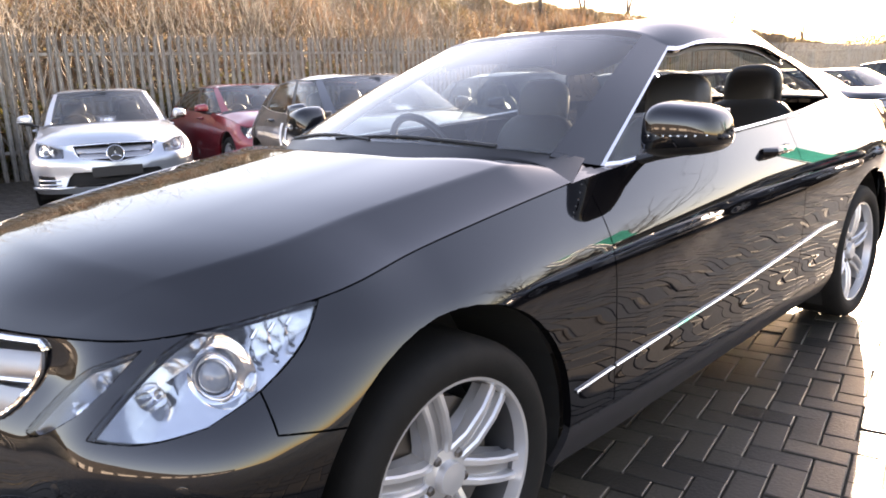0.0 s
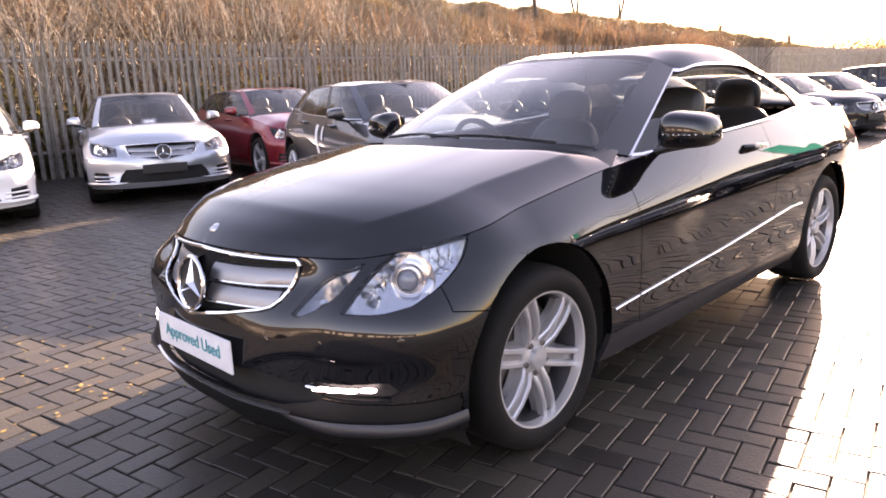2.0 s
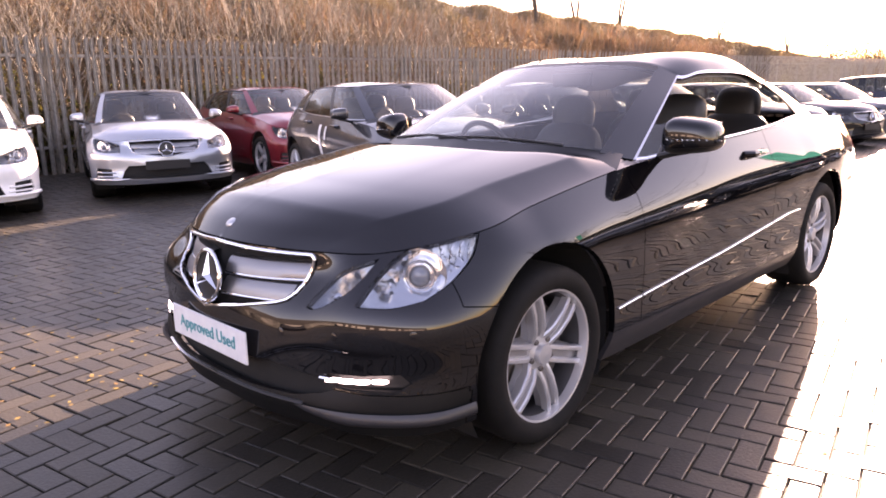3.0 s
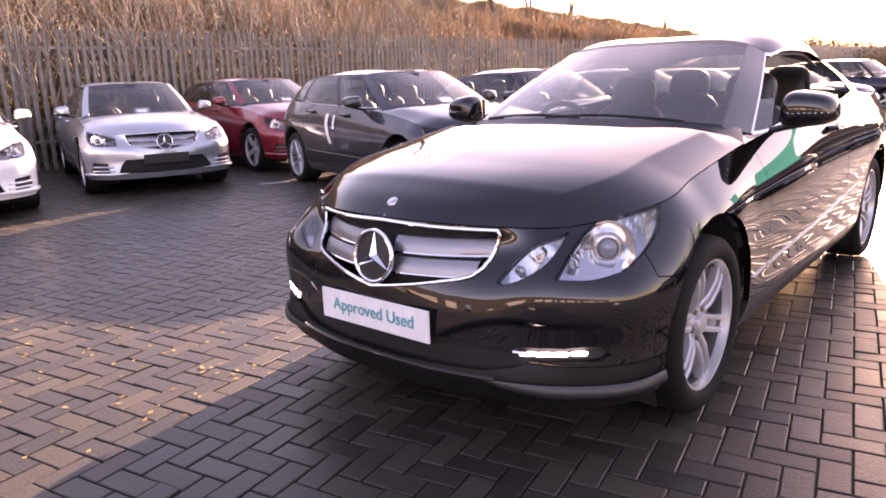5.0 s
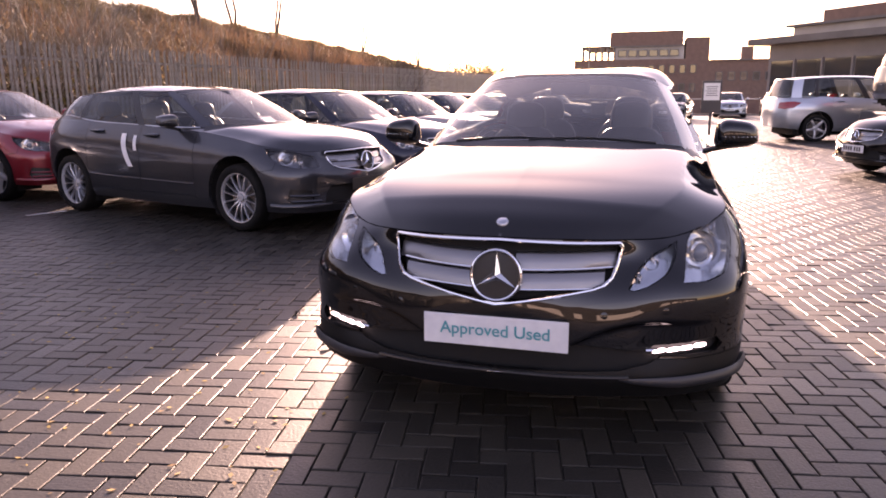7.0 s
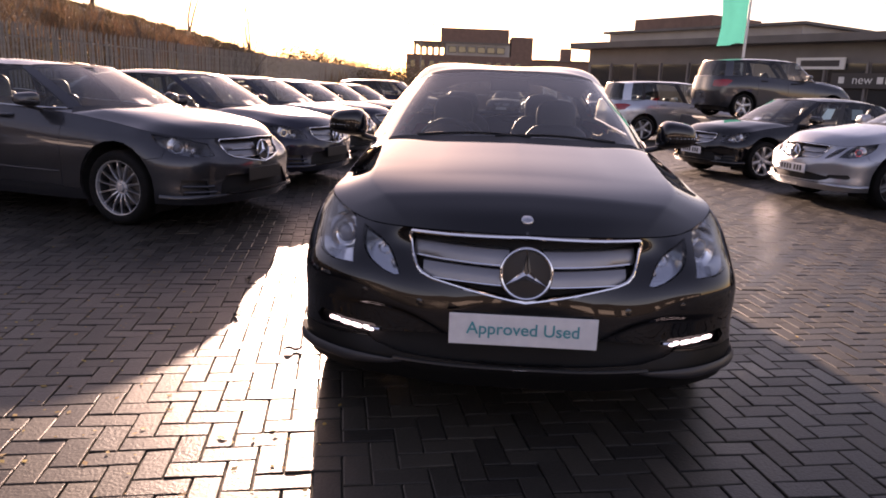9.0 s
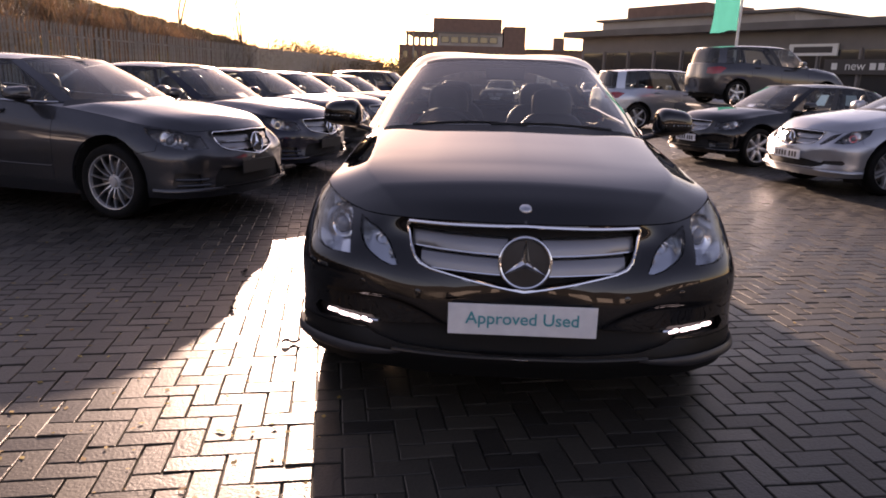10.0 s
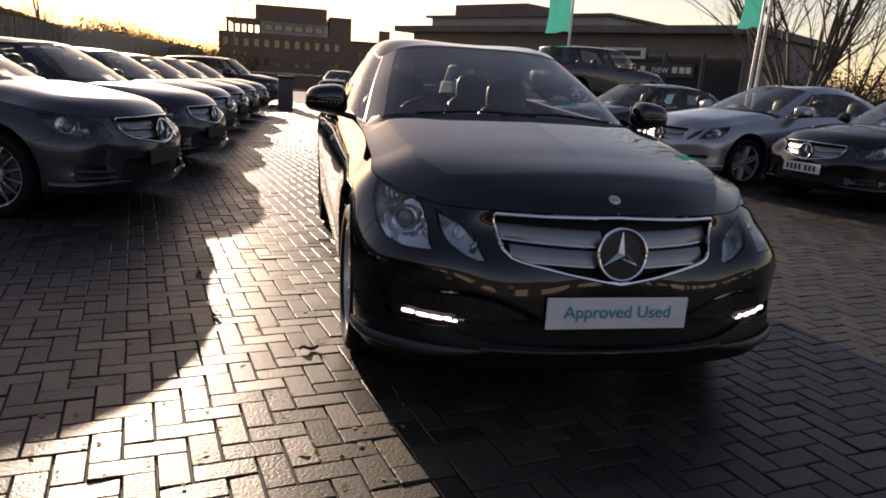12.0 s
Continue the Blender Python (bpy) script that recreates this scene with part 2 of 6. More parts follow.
def sheet(P, N=None, flip=False, centre=True):
    """A bmesh from a grid of points, with its own smooth normals."""
    bm = bmesh.new()
    lay = bm.verts.layers.float_vector.new("nrm")
    if N is None:
        N = grid_normals(P)
    if flip:
        N = -N
    if centre:
        on = np.abs(P[..., 0]) < 1e-6
        N = N.copy()
        N[on, 0] = 0
    vs = []
    for row, nrow in zip(P, N):
        r = []
        for p, q in zip(row, nrow):
            v = bm.verts.new(p)
            v[lay] = q
            r.append(v)
        vs.append(r)
    for a, b in zip(vs, vs[1:]):
        for i in range(len(a) - 1):
            f = (a[i], b[i], b[i + 1], a[i + 1])
            bm.faces.new(f[::-1] if flip else f)
    return bm


def cut(bm, poly, d, reach=0.6):
    """Cuts the outline of a convex polygon, seen along d, into bm; returns the faces inside it."""
    poly, d = [Vector(p) for p in poly], Vector(d)
    mid = sum(poly, Vector()) / len(poly)
    planes = []
    for a, b in zip(poly, poly[1:] + poly[:1]):
        n = (b - a).cross(d).normalized()
        if (mid - a).dot(n) > 0:
            n = -n
        planes.append((a, n))
    for a, n in planes:
        fs = [f for f in bm.faces if (f.calc_center_median() - mid).length < reach]
        geom = list({v for f in fs for v in f.verts}) + list({e for f in fs for e in f.edges}) + fs
        bmesh.ops.bisect_plane(bm, geom=geom, plane_co=a, plane_no=n, dist=1e-5)
    return [f for f in bm.faces if (f.calc_center_median() - mid).length < reach
            and all((f.calc_center_median() - a).dot(n) < 1e-5 for a, n in planes)]


def take(bm, faces):
    """Moves faces out of bm into a bmesh of their own."""
    keep = set(faces)
    other = bm.copy()
    bm.faces.index_update()
    idx = {f.index for f in keep}
    other.faces.ensure_lookup_table()
    bmesh.ops.delete(other, geom=[f for f in other.faces if f.index not in idx], context="FACES")
    bmesh.ops.delete(bm, geom=list(keep), context="FACES")
    return other


def mirrored(bm):
    """A copy of bm, mirrored in x."""
    o = bm.copy()
    lay = o.verts.layers.float_vector.get("nrm")
    for v in o.verts:
        v.co.x = -v.co.x
        if lay is not None:
            v[lay] = Vector((-v[lay].x, v[lay].y, v[lay].z))
    bmesh.ops.reverse_faces(o, faces=o.faces[:])
    return o


def merge(a, b):
    """Adds b's faces to a and welds the seam."""
    la, lb = a.verts.layers.float_vector.get("nrm"), b.verts.layers.float_vector.get("nrm")
    mp = {}
    for v in b.verts:
        w = a.verts.new(v.co)
        if la is not None and lb is not None:
            w[la] = v[lb]
        mp[v] = w
    for f in b.faces:
        a.faces.new([mp[v] for v in f.verts])
    b.free()
    bmesh.ops.remove_doubles(a, verts=[v for v in a.verts if abs(v.co.x) < 1e-4], dist=2e-4)
    return a


def whole(bm):
    return merge(bm, mirrored(bm))


def flange(bm, depth=0.012, inset=0.0018):
    """Draws the border in a little and folds it inwards, so that panels have an edge."""
    lay = bm.verts.layers.float_vector.get("nrm")
    edges = [e for e in bm.edges if len(e.link_faces) == 1 and not all(abs(v.co.x) < 1e-4 for v in e.verts)]
    move = {}
    for e in edges:
        c = e.link_faces[0].calc_center_median()
        a, b = (v.co for v in e.verts)
        k = (b - a).normalized()
        d = c - a
        d -= k * d.dot(k)
        if d.length > 1e-7:
            for v in e.verts:
                move.setdefault(v, []).append(d.normalized())
    if inset:
        for v, ds in move.items():
            s = sum(ds, Vector())
            if s.length > 0.2:
                v.co += s.normalized() * inset
    for e in edges:
        a, b = e.verts
        n0, n1 = (a[lay], b[lay]) if lay is not None else (a.normal, b.normal)
        q = [bm.verts.new(p) for p in (a.co, b.co, b.co - Vector(n1) * depth, a.co - Vector(n0) * depth)]
        bm.faces.new(q)
    return bm


def ruled(a, b, n=2):
    """A strip between two lines of as many points."""
    a, b = np.asarray(a), np.asarray(b)
    t = np.linspace(0, 1, n).reshape(1, -1, 1)
    return a[:, None] * (1 - t) + b[:, None] * t


def coons(c0, c1, d0, d1, n, m, crown=0.0, shape=None):
    """A patch between front edge c0, rear edge c1 (both centre to side), centre line d0 and side line d1."""
    c0, c1, d0, d1 = curve_pts(c0, n), curve_pts(c1, n), curve_pts(d0, m), curve_pts(d1, m)
    s = np.linspace(0, 1, n).reshape(-1, 1, 1)
    t = np.linspace(0, 1, m).reshape(1, -1, 1)
    w = np.concatenate([np.repeat(s, 2, axis=2), s ** 2], axis=2)
    A = (1 - t) * c0[:, None] + t * c1[:, None]
    B = (1 - w) * d0[None] + w * d1[None]
    C = (1 - t) * ((1 - w) * c0[0] + w * c0[-1]) + t * ((1 - w) * c1[0] + w * c1[-1])
    P = A + B - C
    P[..., 2] += crown * (np.sin(np.pi * t) * (1 - s ** 2) * 1.0)[..., 0]
    if shape is not None:
        P[..., 2] += shape(s[..., 0], t[..., 0])
    P[0, :, 0] = 0
    return P


def islands(bm):
    """Lists of joined faces, the largest first."""
    seen, out = set(), []
    for f in bm.faces:
        if f in seen:
            continue
        seen.add(f)
        pile, got = [f], []
        while pile:
            g = pile.pop()
            got.append(g)
            for e in g.edges:
                for h in e.link_faces:
                    if h not in seen:
                        seen.add(h)
                        pile.append(h)
        out.append(got)
    return sorted(out, key=len, reverse=True)


def take_copy(bm, faces):
    """A bmesh with copies of these faces."""
    other = bm.copy()
    bm.faces.index_update()
    idx = {f.index for f in faces}
    bmesh.ops.delete(other, geom=[f for f in other.faces if f.index not in idx], context="FACES")
    return other

# ---------------------------------------------------------------- cars
# Half-body rails of a two-door coupe, front axle at y = 0, nose towards -y: stations run from
# the nose's middle round the corner, along the side and to the tail's middle.
RAIL_Y = [
    [-0.79, -0.78, -0.735, -0.678, -0.536, -0.382, 0.0, 0.45, 1.4, 2.35, 2.76, 3.2, 3.62, 3.78, 3.83],
    [-0.825, -0.815, -0.77, -0.703, -0.546, -0.392, 0.0, 0.45, 1.4, 2.35, 2.76, 3.2, 3.64, 3.8, 3.85],
    [-0.828, -0.818, -0.762, -0.682, -0.53, -0.382, 0.0, 0.45, 1.4, 2.35, 2.76, 3.2, 3.65, 3.81, 3.86],
    [-0.835, -0.8, -0.742, -0.688, -0.54, -0.375, 0.0, 0.45, 1.4, 2.35, 2.76, 3.2, 3.64, 3.8, 3.86],
    [-0.8, -0.75, -0.665, -0.617, -0.474, -0.315, 0.0, 0.47, 1.4, 2.35, 2.76, 3.2, 3.63, 3.77, 3.83],
    [-0.765, -0.735, -0.665, -0.5598, -0.4226, -0.2827, 0.0, 0.55, 1.4, 2.35, 2.76, 3.2, 3.6, 3.74, 3.8],
]
RAIL_X = [
    [0, 0.26, 0.45, 0.642, 0.805, 0.845, 0.83, 0.83, 0.82, 0.82, 0.83, 0.81, 0.7, 0.5, 0],
    [0, 0.26, 0.46, 0.652, 0.82, 0.865, 0.865, 0.866, 0.866, 0.868, 0.87, 0.85, 0.74, 0.53, 0],
    [0, 0.26, 0.475, 0.675, 0.822, 0.872, 0.885, 0.874, 0.878, 0.884, 0.89, 0.865, 0.76, 0.55, 0],
    [0, 0.26, 0.458, 0.655, 0.815, 0.873, 0.89, 0.878, 0.884, 0.89, 0.893, 0.865, 0.76, 0.55, 0],
    [0, 0.26, 0.43, 0.6, 0.745, 0.832, 0.87, 0.862, 0.872, 0.884, 0.889, 0.855, 0.74, 0.54, 0],
    [0, 0.25, 0.41, 0.5727, 0.6985, 0.777, 0.778, 0.768, 0.795, 0.788, 0.778, 0.745, 0.66, 0.5, 0],
]
RAIL_Z = [
    [0.20, 0.20, 0.20, 0.205, 0.21, 0.215, 0.20, 0.19, 0.19, 0.20, 0.20, 0.23, 0.27, 0.28, 0.28],
    [0.275, 0.275, 0.275, 0.28, 0.28, 0.285, 0.29, 0.285, 0.285, 0.29, 0.30, 0.33, 0.37, 0.38, 0.38],
    [0.39, 0.39, 0.39, 0.39, 0.40, 0.41, 0.42, 0.41, 0.42, 0.44, 0.46, 0.48, 0.50, 0.50, 0.50],
    [0.53, 0.54, 0.56, 0.575, 0.57, 0.57, 0.58, 0.56, 0.57, 0.60, 0.62, 0.64, 0.66, 0.66, 0.66],
    [0.66, 0.665, 0.68, 0.69, 0.70, 0.71, 0.735, 0.755, 0.79, 0.82, 0.83, 0.83, 0.83, 0.83, 0.83],
    [0.765, 0.762, 0.755, 0.752, 0.775, 0.805, 0.855, 0.925, 0.985, 1.020, 1.030, 1.030, 1.005, 0.990, 0.995],
]
# Greenhouse: base and roof-edge lines for each kind of body, in the same order of stations:
# 0-2 windscreen, 2-3 pillar, 3-7 side glass, 7-8 rear pillar, 8-10 rear window.
GLASS = {
    "coupe": (
        [(0, 0.40, 1.022), (0.35, 0.45, 1.012), (0.655, 0.60, 0.985), (0.735, 0.74, 0.948), (0.79, 1.0, 0.975), (0.795, 1.5, 0.995),
         (0.785, 2.05, 1.022), (0.742, 2.58, 1.058), (0.69, 2.96, 1.05), (0.35, 3.12, 1.055), (0, 3.15, 1.055)],
        [(0, 1.27, 1.374), (0.28, 1.288, 1.369), (0.50, 1.345, 1.336), (0.572, 1.40, 1.294), (0.598, 1.56, 1.313), (0.604, 1.75, 1.320),
         (0.60, 2.12, 1.306), (0.592, 2.40, 1.252), (0.545, 2.56, 1.262), (0.28, 2.60, 1.335), (0, 2.61, 1.352)]),
    "saloon": (
        [(0, 0.42, 0.975), (0.35, 0.46, 0.97), (0.64, 0.58, 0.962), (0.715, 0.68, 0.955), (0.785, 0.95, 0.955), (0.79, 1.5, 0.965),
         (0.78, 2.2, 0.985), (0.72, 2.86, 1.03), (0.66, 3.10, 1.04), (0.35, 3.20, 1.04), (0, 3.22, 1.04)],
        [(0, 1.14, 1.395), (0.30, 1.17, 1.39), (0.52, 1.24, 1.372), (0.57, 1.29, 1.36), (0.59, 1.45, 1.372), (0.60, 1.75, 1.378),
         (0.585, 2.2, 1.365), (0.57, 2.56, 1.325), (0.52, 2.66, 1.32), (0.28, 2.68, 1.345), (0, 2.68, 1.352)]),
    "hatch": (
        [(0, 0.36, 0.99), (0.35, 0.40, 0.985), (0.64, 0.52, 0.975), (0.715, 0.62, 0.965), (0.785, 0.92, 0.965), (0.79, 1.5, 0.985),
         (0.78, 2.4, 1.03), (0.73, 3.05, 1.09), (0.68, 3.40, 1.06), (0.40, 3.60, 1.05), (0, 3.66, 1.05)],
        [(0, 1.15, 1.40), (0.30, 1.18, 1.395), (0.52, 1.25, 1.375), (0.575, 1.30, 1.36), (0.60, 1.45, 1.375), (0.61, 1.8, 1.385),
         (0.60, 2.4, 1.37), (0.58, 2.85, 1.335), (0.54, 3.12, 1.315), (0.28, 3.24, 1.345), (0, 3.27, 1.35)]),
    "suv": (
        [(0, 0.34, 0.975), (0.35, 0.38, 0.97), (0.66, 0.50, 0.965), (0.735, 0.58, 0.955), (0.80, 0.85, 0.955), (0.805, 1.5, 0.965),
         (0.80, 2.6, 0.98), (0.77, 3.25, 1.0), (0.71, 3.52, 1.0), (0.42, 3.70, 1.0), (0, 3.74, 1.0)],
        [(0, 1.0, 1.39), (0.30, 1.03, 1.385), (0.56, 1.08, 1.37), (0.61, 1.13, 1.355), (0.64, 1.3, 1.37), (0.65, 1.8, 1.385),
         (0.645, 2.6, 1.38), (0.635, 3.15, 1.355), (0.59, 3.42, 1.34), (0.32, 3.54, 1.355), (0, 3.57, 1.36)]),
}


class Shape:
    """Maps the coupe's measures to another car's: length before and behind the axles, width and heights."""

    def __init__(self, front=0.835, base=2.76, tail=1.10, half=0.893, belt=0.95, roof=1.395, sill=0.20, kind="coupe", wheel=0.325):
        self.ys = ([-0.835, 0.0, 2.76, 3.86], [-front, 0.0, base, base + tail])
        self.kx = half / 0.893
        self.zs = ([0.0, 0.2, 0.95, 1.395], [0.0, sill, belt, roof])
        self.kind, self.wheel, self.base = kind, wheel, base

    def __call__(self, P):
        P = np.array(P, float)
        out = P.copy()
        out[..., 0] *= self.kx
        out[..., 1] = np.interp(P[..., 1], *self.ys)
        out[..., 2] = np.interp(P[..., 2], *self.zs)
        return out


def wheel(parent, x, y, r, side, style="twin", spin=0.0, fine=True):
    """A wheel whose outer face looks to side (1 or -1)."""
    rim = r * 0.742
    n = 56 if fine else 28
    bm = bmesh.new()
    w = 0.225
    lathe(bm, [(rim * 1.0, 0.004), (rim * 0.995, 0.010), (rim * 0.962, 0.008), (rim * 0.952, -0.006), (rim * 0.94, -0.024)], n)
    wh = part("wheel", bm, ALLOY, parent, smooth=True, sharp=50)
    wh.matrix_basis = pose(x, y, r) @ pose(0, 0, 0, spin, 0, 0 if side > 0 else 180)
    bm = bmesh.new()
    lathe(bm, [(rim * 0.94, -0.024), (rim * 0.91, -0.06), (rim * 0.88, -0.20), (rim * 0.97, -w)], n)
    part("barrel", bm, SHADED_ALLOY, wh, "shaded inner rim barrel", smooth=True, sharp=50)
    bm = bmesh.new()
    lathe(bm, [(rim * 0.97, 0.0), (rim * 1.0, 0.012), (rim * 1.06, 0.022), (r * 0.86, 0.026), (r * 0.93, 0.020), (r * 0.975, 0.004), (r * 0.993, -0.02), (r, -0.05),
               (r, -w + 0.05), (r * 0.98, -w + 0.01), (r * 0.9, -w - 0.02), (rim, -w)], n)
    part("tyre", bm, RUBBER, wh, smooth=True, sharp=60)
    bm = bmesh.new()
    lathe(bm, [(rim * 0.72, -0.075), (rim * 0.72, -0.10), (rim * 0.2, -0.10), (rim * 0.2, -0.06), (rim * 0.3, -0.06), (rim * 0.3, -0.075), (rim * 0.72, -0.075)], n // 2)
    part("brake_disc", bm, STEEL, wh, smooth=True)
    bm = bmesh.new()
    lathe(bm, [(rim * 0.88, -0.14), (0.01, -0.14)], n // 2)
    part("dust_shield", bm, GAP, wh)
    bm = bmesh.new()
    lathe(bm, [(0.0004, -0.006), (0.012, -0.007), (rim * 0.15, -0.010), (rim * 0.16, -0.016), (rim * 0.165, -0.03), (rim * 0.27, -0.035), (rim * 0.30, -0.07)], 24)
    part("hub_cap", bm, ALLOY, wh, smooth=True)
    if fine:
        for k in range(5):
            a = radians(72 * k + 36)
            bm = bmesh.new()
            lathe(bm, [(0.011, -0.045), (0.011, -0.026), (0.007, -0.022), (0.001, -0.022)], 8, c=(0, math.cos(a) * rim * 0.235, math.sin(a) * rim * 0.235))
            part("wheel_bolt", bm, STEEL, wh)
    pairs = {"twin": [(60 * k, s) for k in range(6) for s in (-1, 1)], "five": [(72 * k, 0) for k in range(5)],
             "seven": [(360 / 7 * k, 0) for k in range(7)], "multi": [(360 / 14 * k, 0) for k in range(14)]}[style]
    wide = {"twin": 0.019, "five": 0.062, "seven": 0.05, "multi": 0.016}[style]
    for ang, s in pairs:
        bm = bmesh.new()
        secs = []
        for f, x0, x1, k in ((0.20, -0.034, -0.075, 1.2), (0.42, -0.012, -0.055, 1.0), (0.70, -0.004, -0.040, 0.92), (0.90, -0.008, -0.040, 1.0), (0.965, -0.012, -0.05, 1.25)):
            q = s * (0.094 + 0.006 * f) * rim
            h = wide * k / 2
            rr = f * rim
            secs.append([bm.verts.new(p) for p in ((x1, q - h * 1.2, rr), (x0 - 0.006, q - h, rr), (x0, q - h * 0.55, rr), (x0, q + h * 0.55, rr), (x0 - 0.006, q + h, rr), (x1, q + h * 1.2, rr))])
        for a, b in zip(secs, secs[1:]):
            for i in range(6):
                bm.faces.new((a[i], a[(i + 1) % 6], b[(i + 1) % 6], b[i]))
        bmesh.ops.recalc_face_normals(bm, faces=bm.faces[:])
        o = part("spoke", bm, ALLOY if style != "multi" else SATIN, wh, smooth=True, sharp=28)
        o.matrix_basis = pose(0, 0, 0, ang)
    if style == "twin":
        for k in range(6):
            bm = bmesh.new()
            secs = []
            for f, x0 in ((0.22, -0.034), (0.42, -0.022), (0.60, -0.018), (0.78, -0.020), (0.95, -0.026)):
                q = 0.094 * rim
                o2 = q + 0.030 * (1.25 - f)
                secs.append([bm.verts.new(p) for p in ((x0 - 0.045, -o2, f * rim), (x0 - 0.002, -q, f * rim), (x0 - 0.010, -q * 0.5, f * rim), (x0 - 0.010, q * 0.5, f * rim), (x0 - 0.002, q, f * rim), (x0 - 0.045, o2, f * rim))])
            for a, b in zip(secs, secs[1:]):
                for i in range(6):
                    bm.faces.new((a[i], a[(i + 1) % 6], b[(i + 1) % 6], b[i]))
            bm.faces.new(secs[-1])
            bmesh.ops.recalc_face_normals(bm, faces=bm.faces[:])
            o = part("spoke_web", bm, WEB, wh, smooth=True, sharp=28)
            o.matrix_basis = pose(0, 0, 0, 60 * k)
    return wh


def cushion(bm, m, size, p=0.5):
    """A padded form: a ball pushed towards a box."""
    b = bmesh.new()
    bmesh.ops.create_uvsphere(b, u_segments=20, v_segments=12, radius=1.0)
    k = lambda q: math.copysign(abs(q) ** p, q)
    mp = {v: bm.verts.new(m @ Vector((k(v.co.x) * size[0] / 2, k(v.co.y) * size[1] / 2, k(v.co.z) * size[2] / 2))) for v in b.verts}
    for f in b.faces:
        bm.faces.new([mp[v] for v in f.verts])
    b.free()


def seat(bm, c, w=0.5, rear=False):
    x, y, z = c
    cushion(bm, pose(x, y, z), (w, 0.54, 0.2), 0.5)
    cushion(bm, pose(x, y + 0.31, z + 0.32, -16), (w, 0.17, 0.72), 0.6)
    cushion(bm, pose(x, y + 0.43, z + 0.70, -10), (0.28, 0.13, 0.26), 0.62)


def interior(thing, sh, right_hand=True):
    """Seats, dashboard and wheel behind the glass."""
    f = lambda x, y, z: tuple(sh([x, y, z]))
    for x in (-0.36, 0.36):
        bm = bmesh.new()
        seat(bm, f(x, 1.45, 0.37))
        o = part("seat", bm, LEATHER, thing, "black leather seat with headrest", smooth=True)
    bm = bmesh.new()
    seat(bm, f(0.33, 2.28, 0.40), 0.52)
    seat(bm, f(-0.33, 2.28, 0.40), 0.52)
    part("rear_seat", bm, LEATHER, thing, smooth=True)
    c = [(-0.68, 0.80, 0.90), (-0.3, 0.66, 0.93), (0, 0.63, 0.93), (0.3, 0.66, 0.93), (0.68, 0.80, 0.90)]
    a, b, d = curve_pts(c, 17), curve_pts([(p[0], p[1] + 0.28, p[2] + 0.005) for p in c], 17), curve_pts([(p[0], 1.12, 0.66) for p in c], 17)
    P = np.stack([sh(a), sh((a + b) / 2) + [0, 0, 0.02], sh(b), sh((b + d) / 2) + [0, 0.05, 0.03], sh(d)], axis=1)
    part("dashboard", sheet(P, flip=True, centre=False), DASH, thing)
    bm = bmesh.new()
    sx = -0.36 if right_hand else 0.36
    lathe(bm, [(0.175 + 0.016 * math.cos(k), 0.016 * math.sin(k)) for k in [i * math.pi / 4 for i in range(9)]], 28, "y")
    for a in (20, 160, 270):
        r = radians(a)
        tube(bm, [(0.03 * math.cos(r), 0, 0.03 * math.sin(r)), (0.175 * math.cos(r), 0, 0.175 * math.sin(r))], 0.014, 6)
    lathe(bm, [(0.01, -0.03), (0.055, -0.02), (0.06, 0.02), (0.01, 0.03)], 16, "y")
    o = part("steering_wheel", bm, LEATHER, thing, smooth=True)
    o.matrix_basis = Matrix.Translation(f(sx, 1.06, 0.91)) @ pose(0, 0, 0, 24)
    bm = bmesh.new()
    P = sh(np.array([[[x, y, 0.26] for y in (0.6, 3.3)] for x in (-0.8, 0.8)]))
    bmesh.ops.create_grid(bm, x_segments=1, y_segments=1, size=0.5)
    for v in bm.verts:
        v.co = Vector(f(v.co.x * 1.62, 2.0 + v.co.y * 2.7, 0.30))
    part("cabin_floor", bm, GAP, thing)
    b = soft_box(f(0, 1.34, 1.285), (0.24, 0.03, 0.075), 0.015)
    part("rear_view_mirror", b, TRIM, thing, smooth=True)


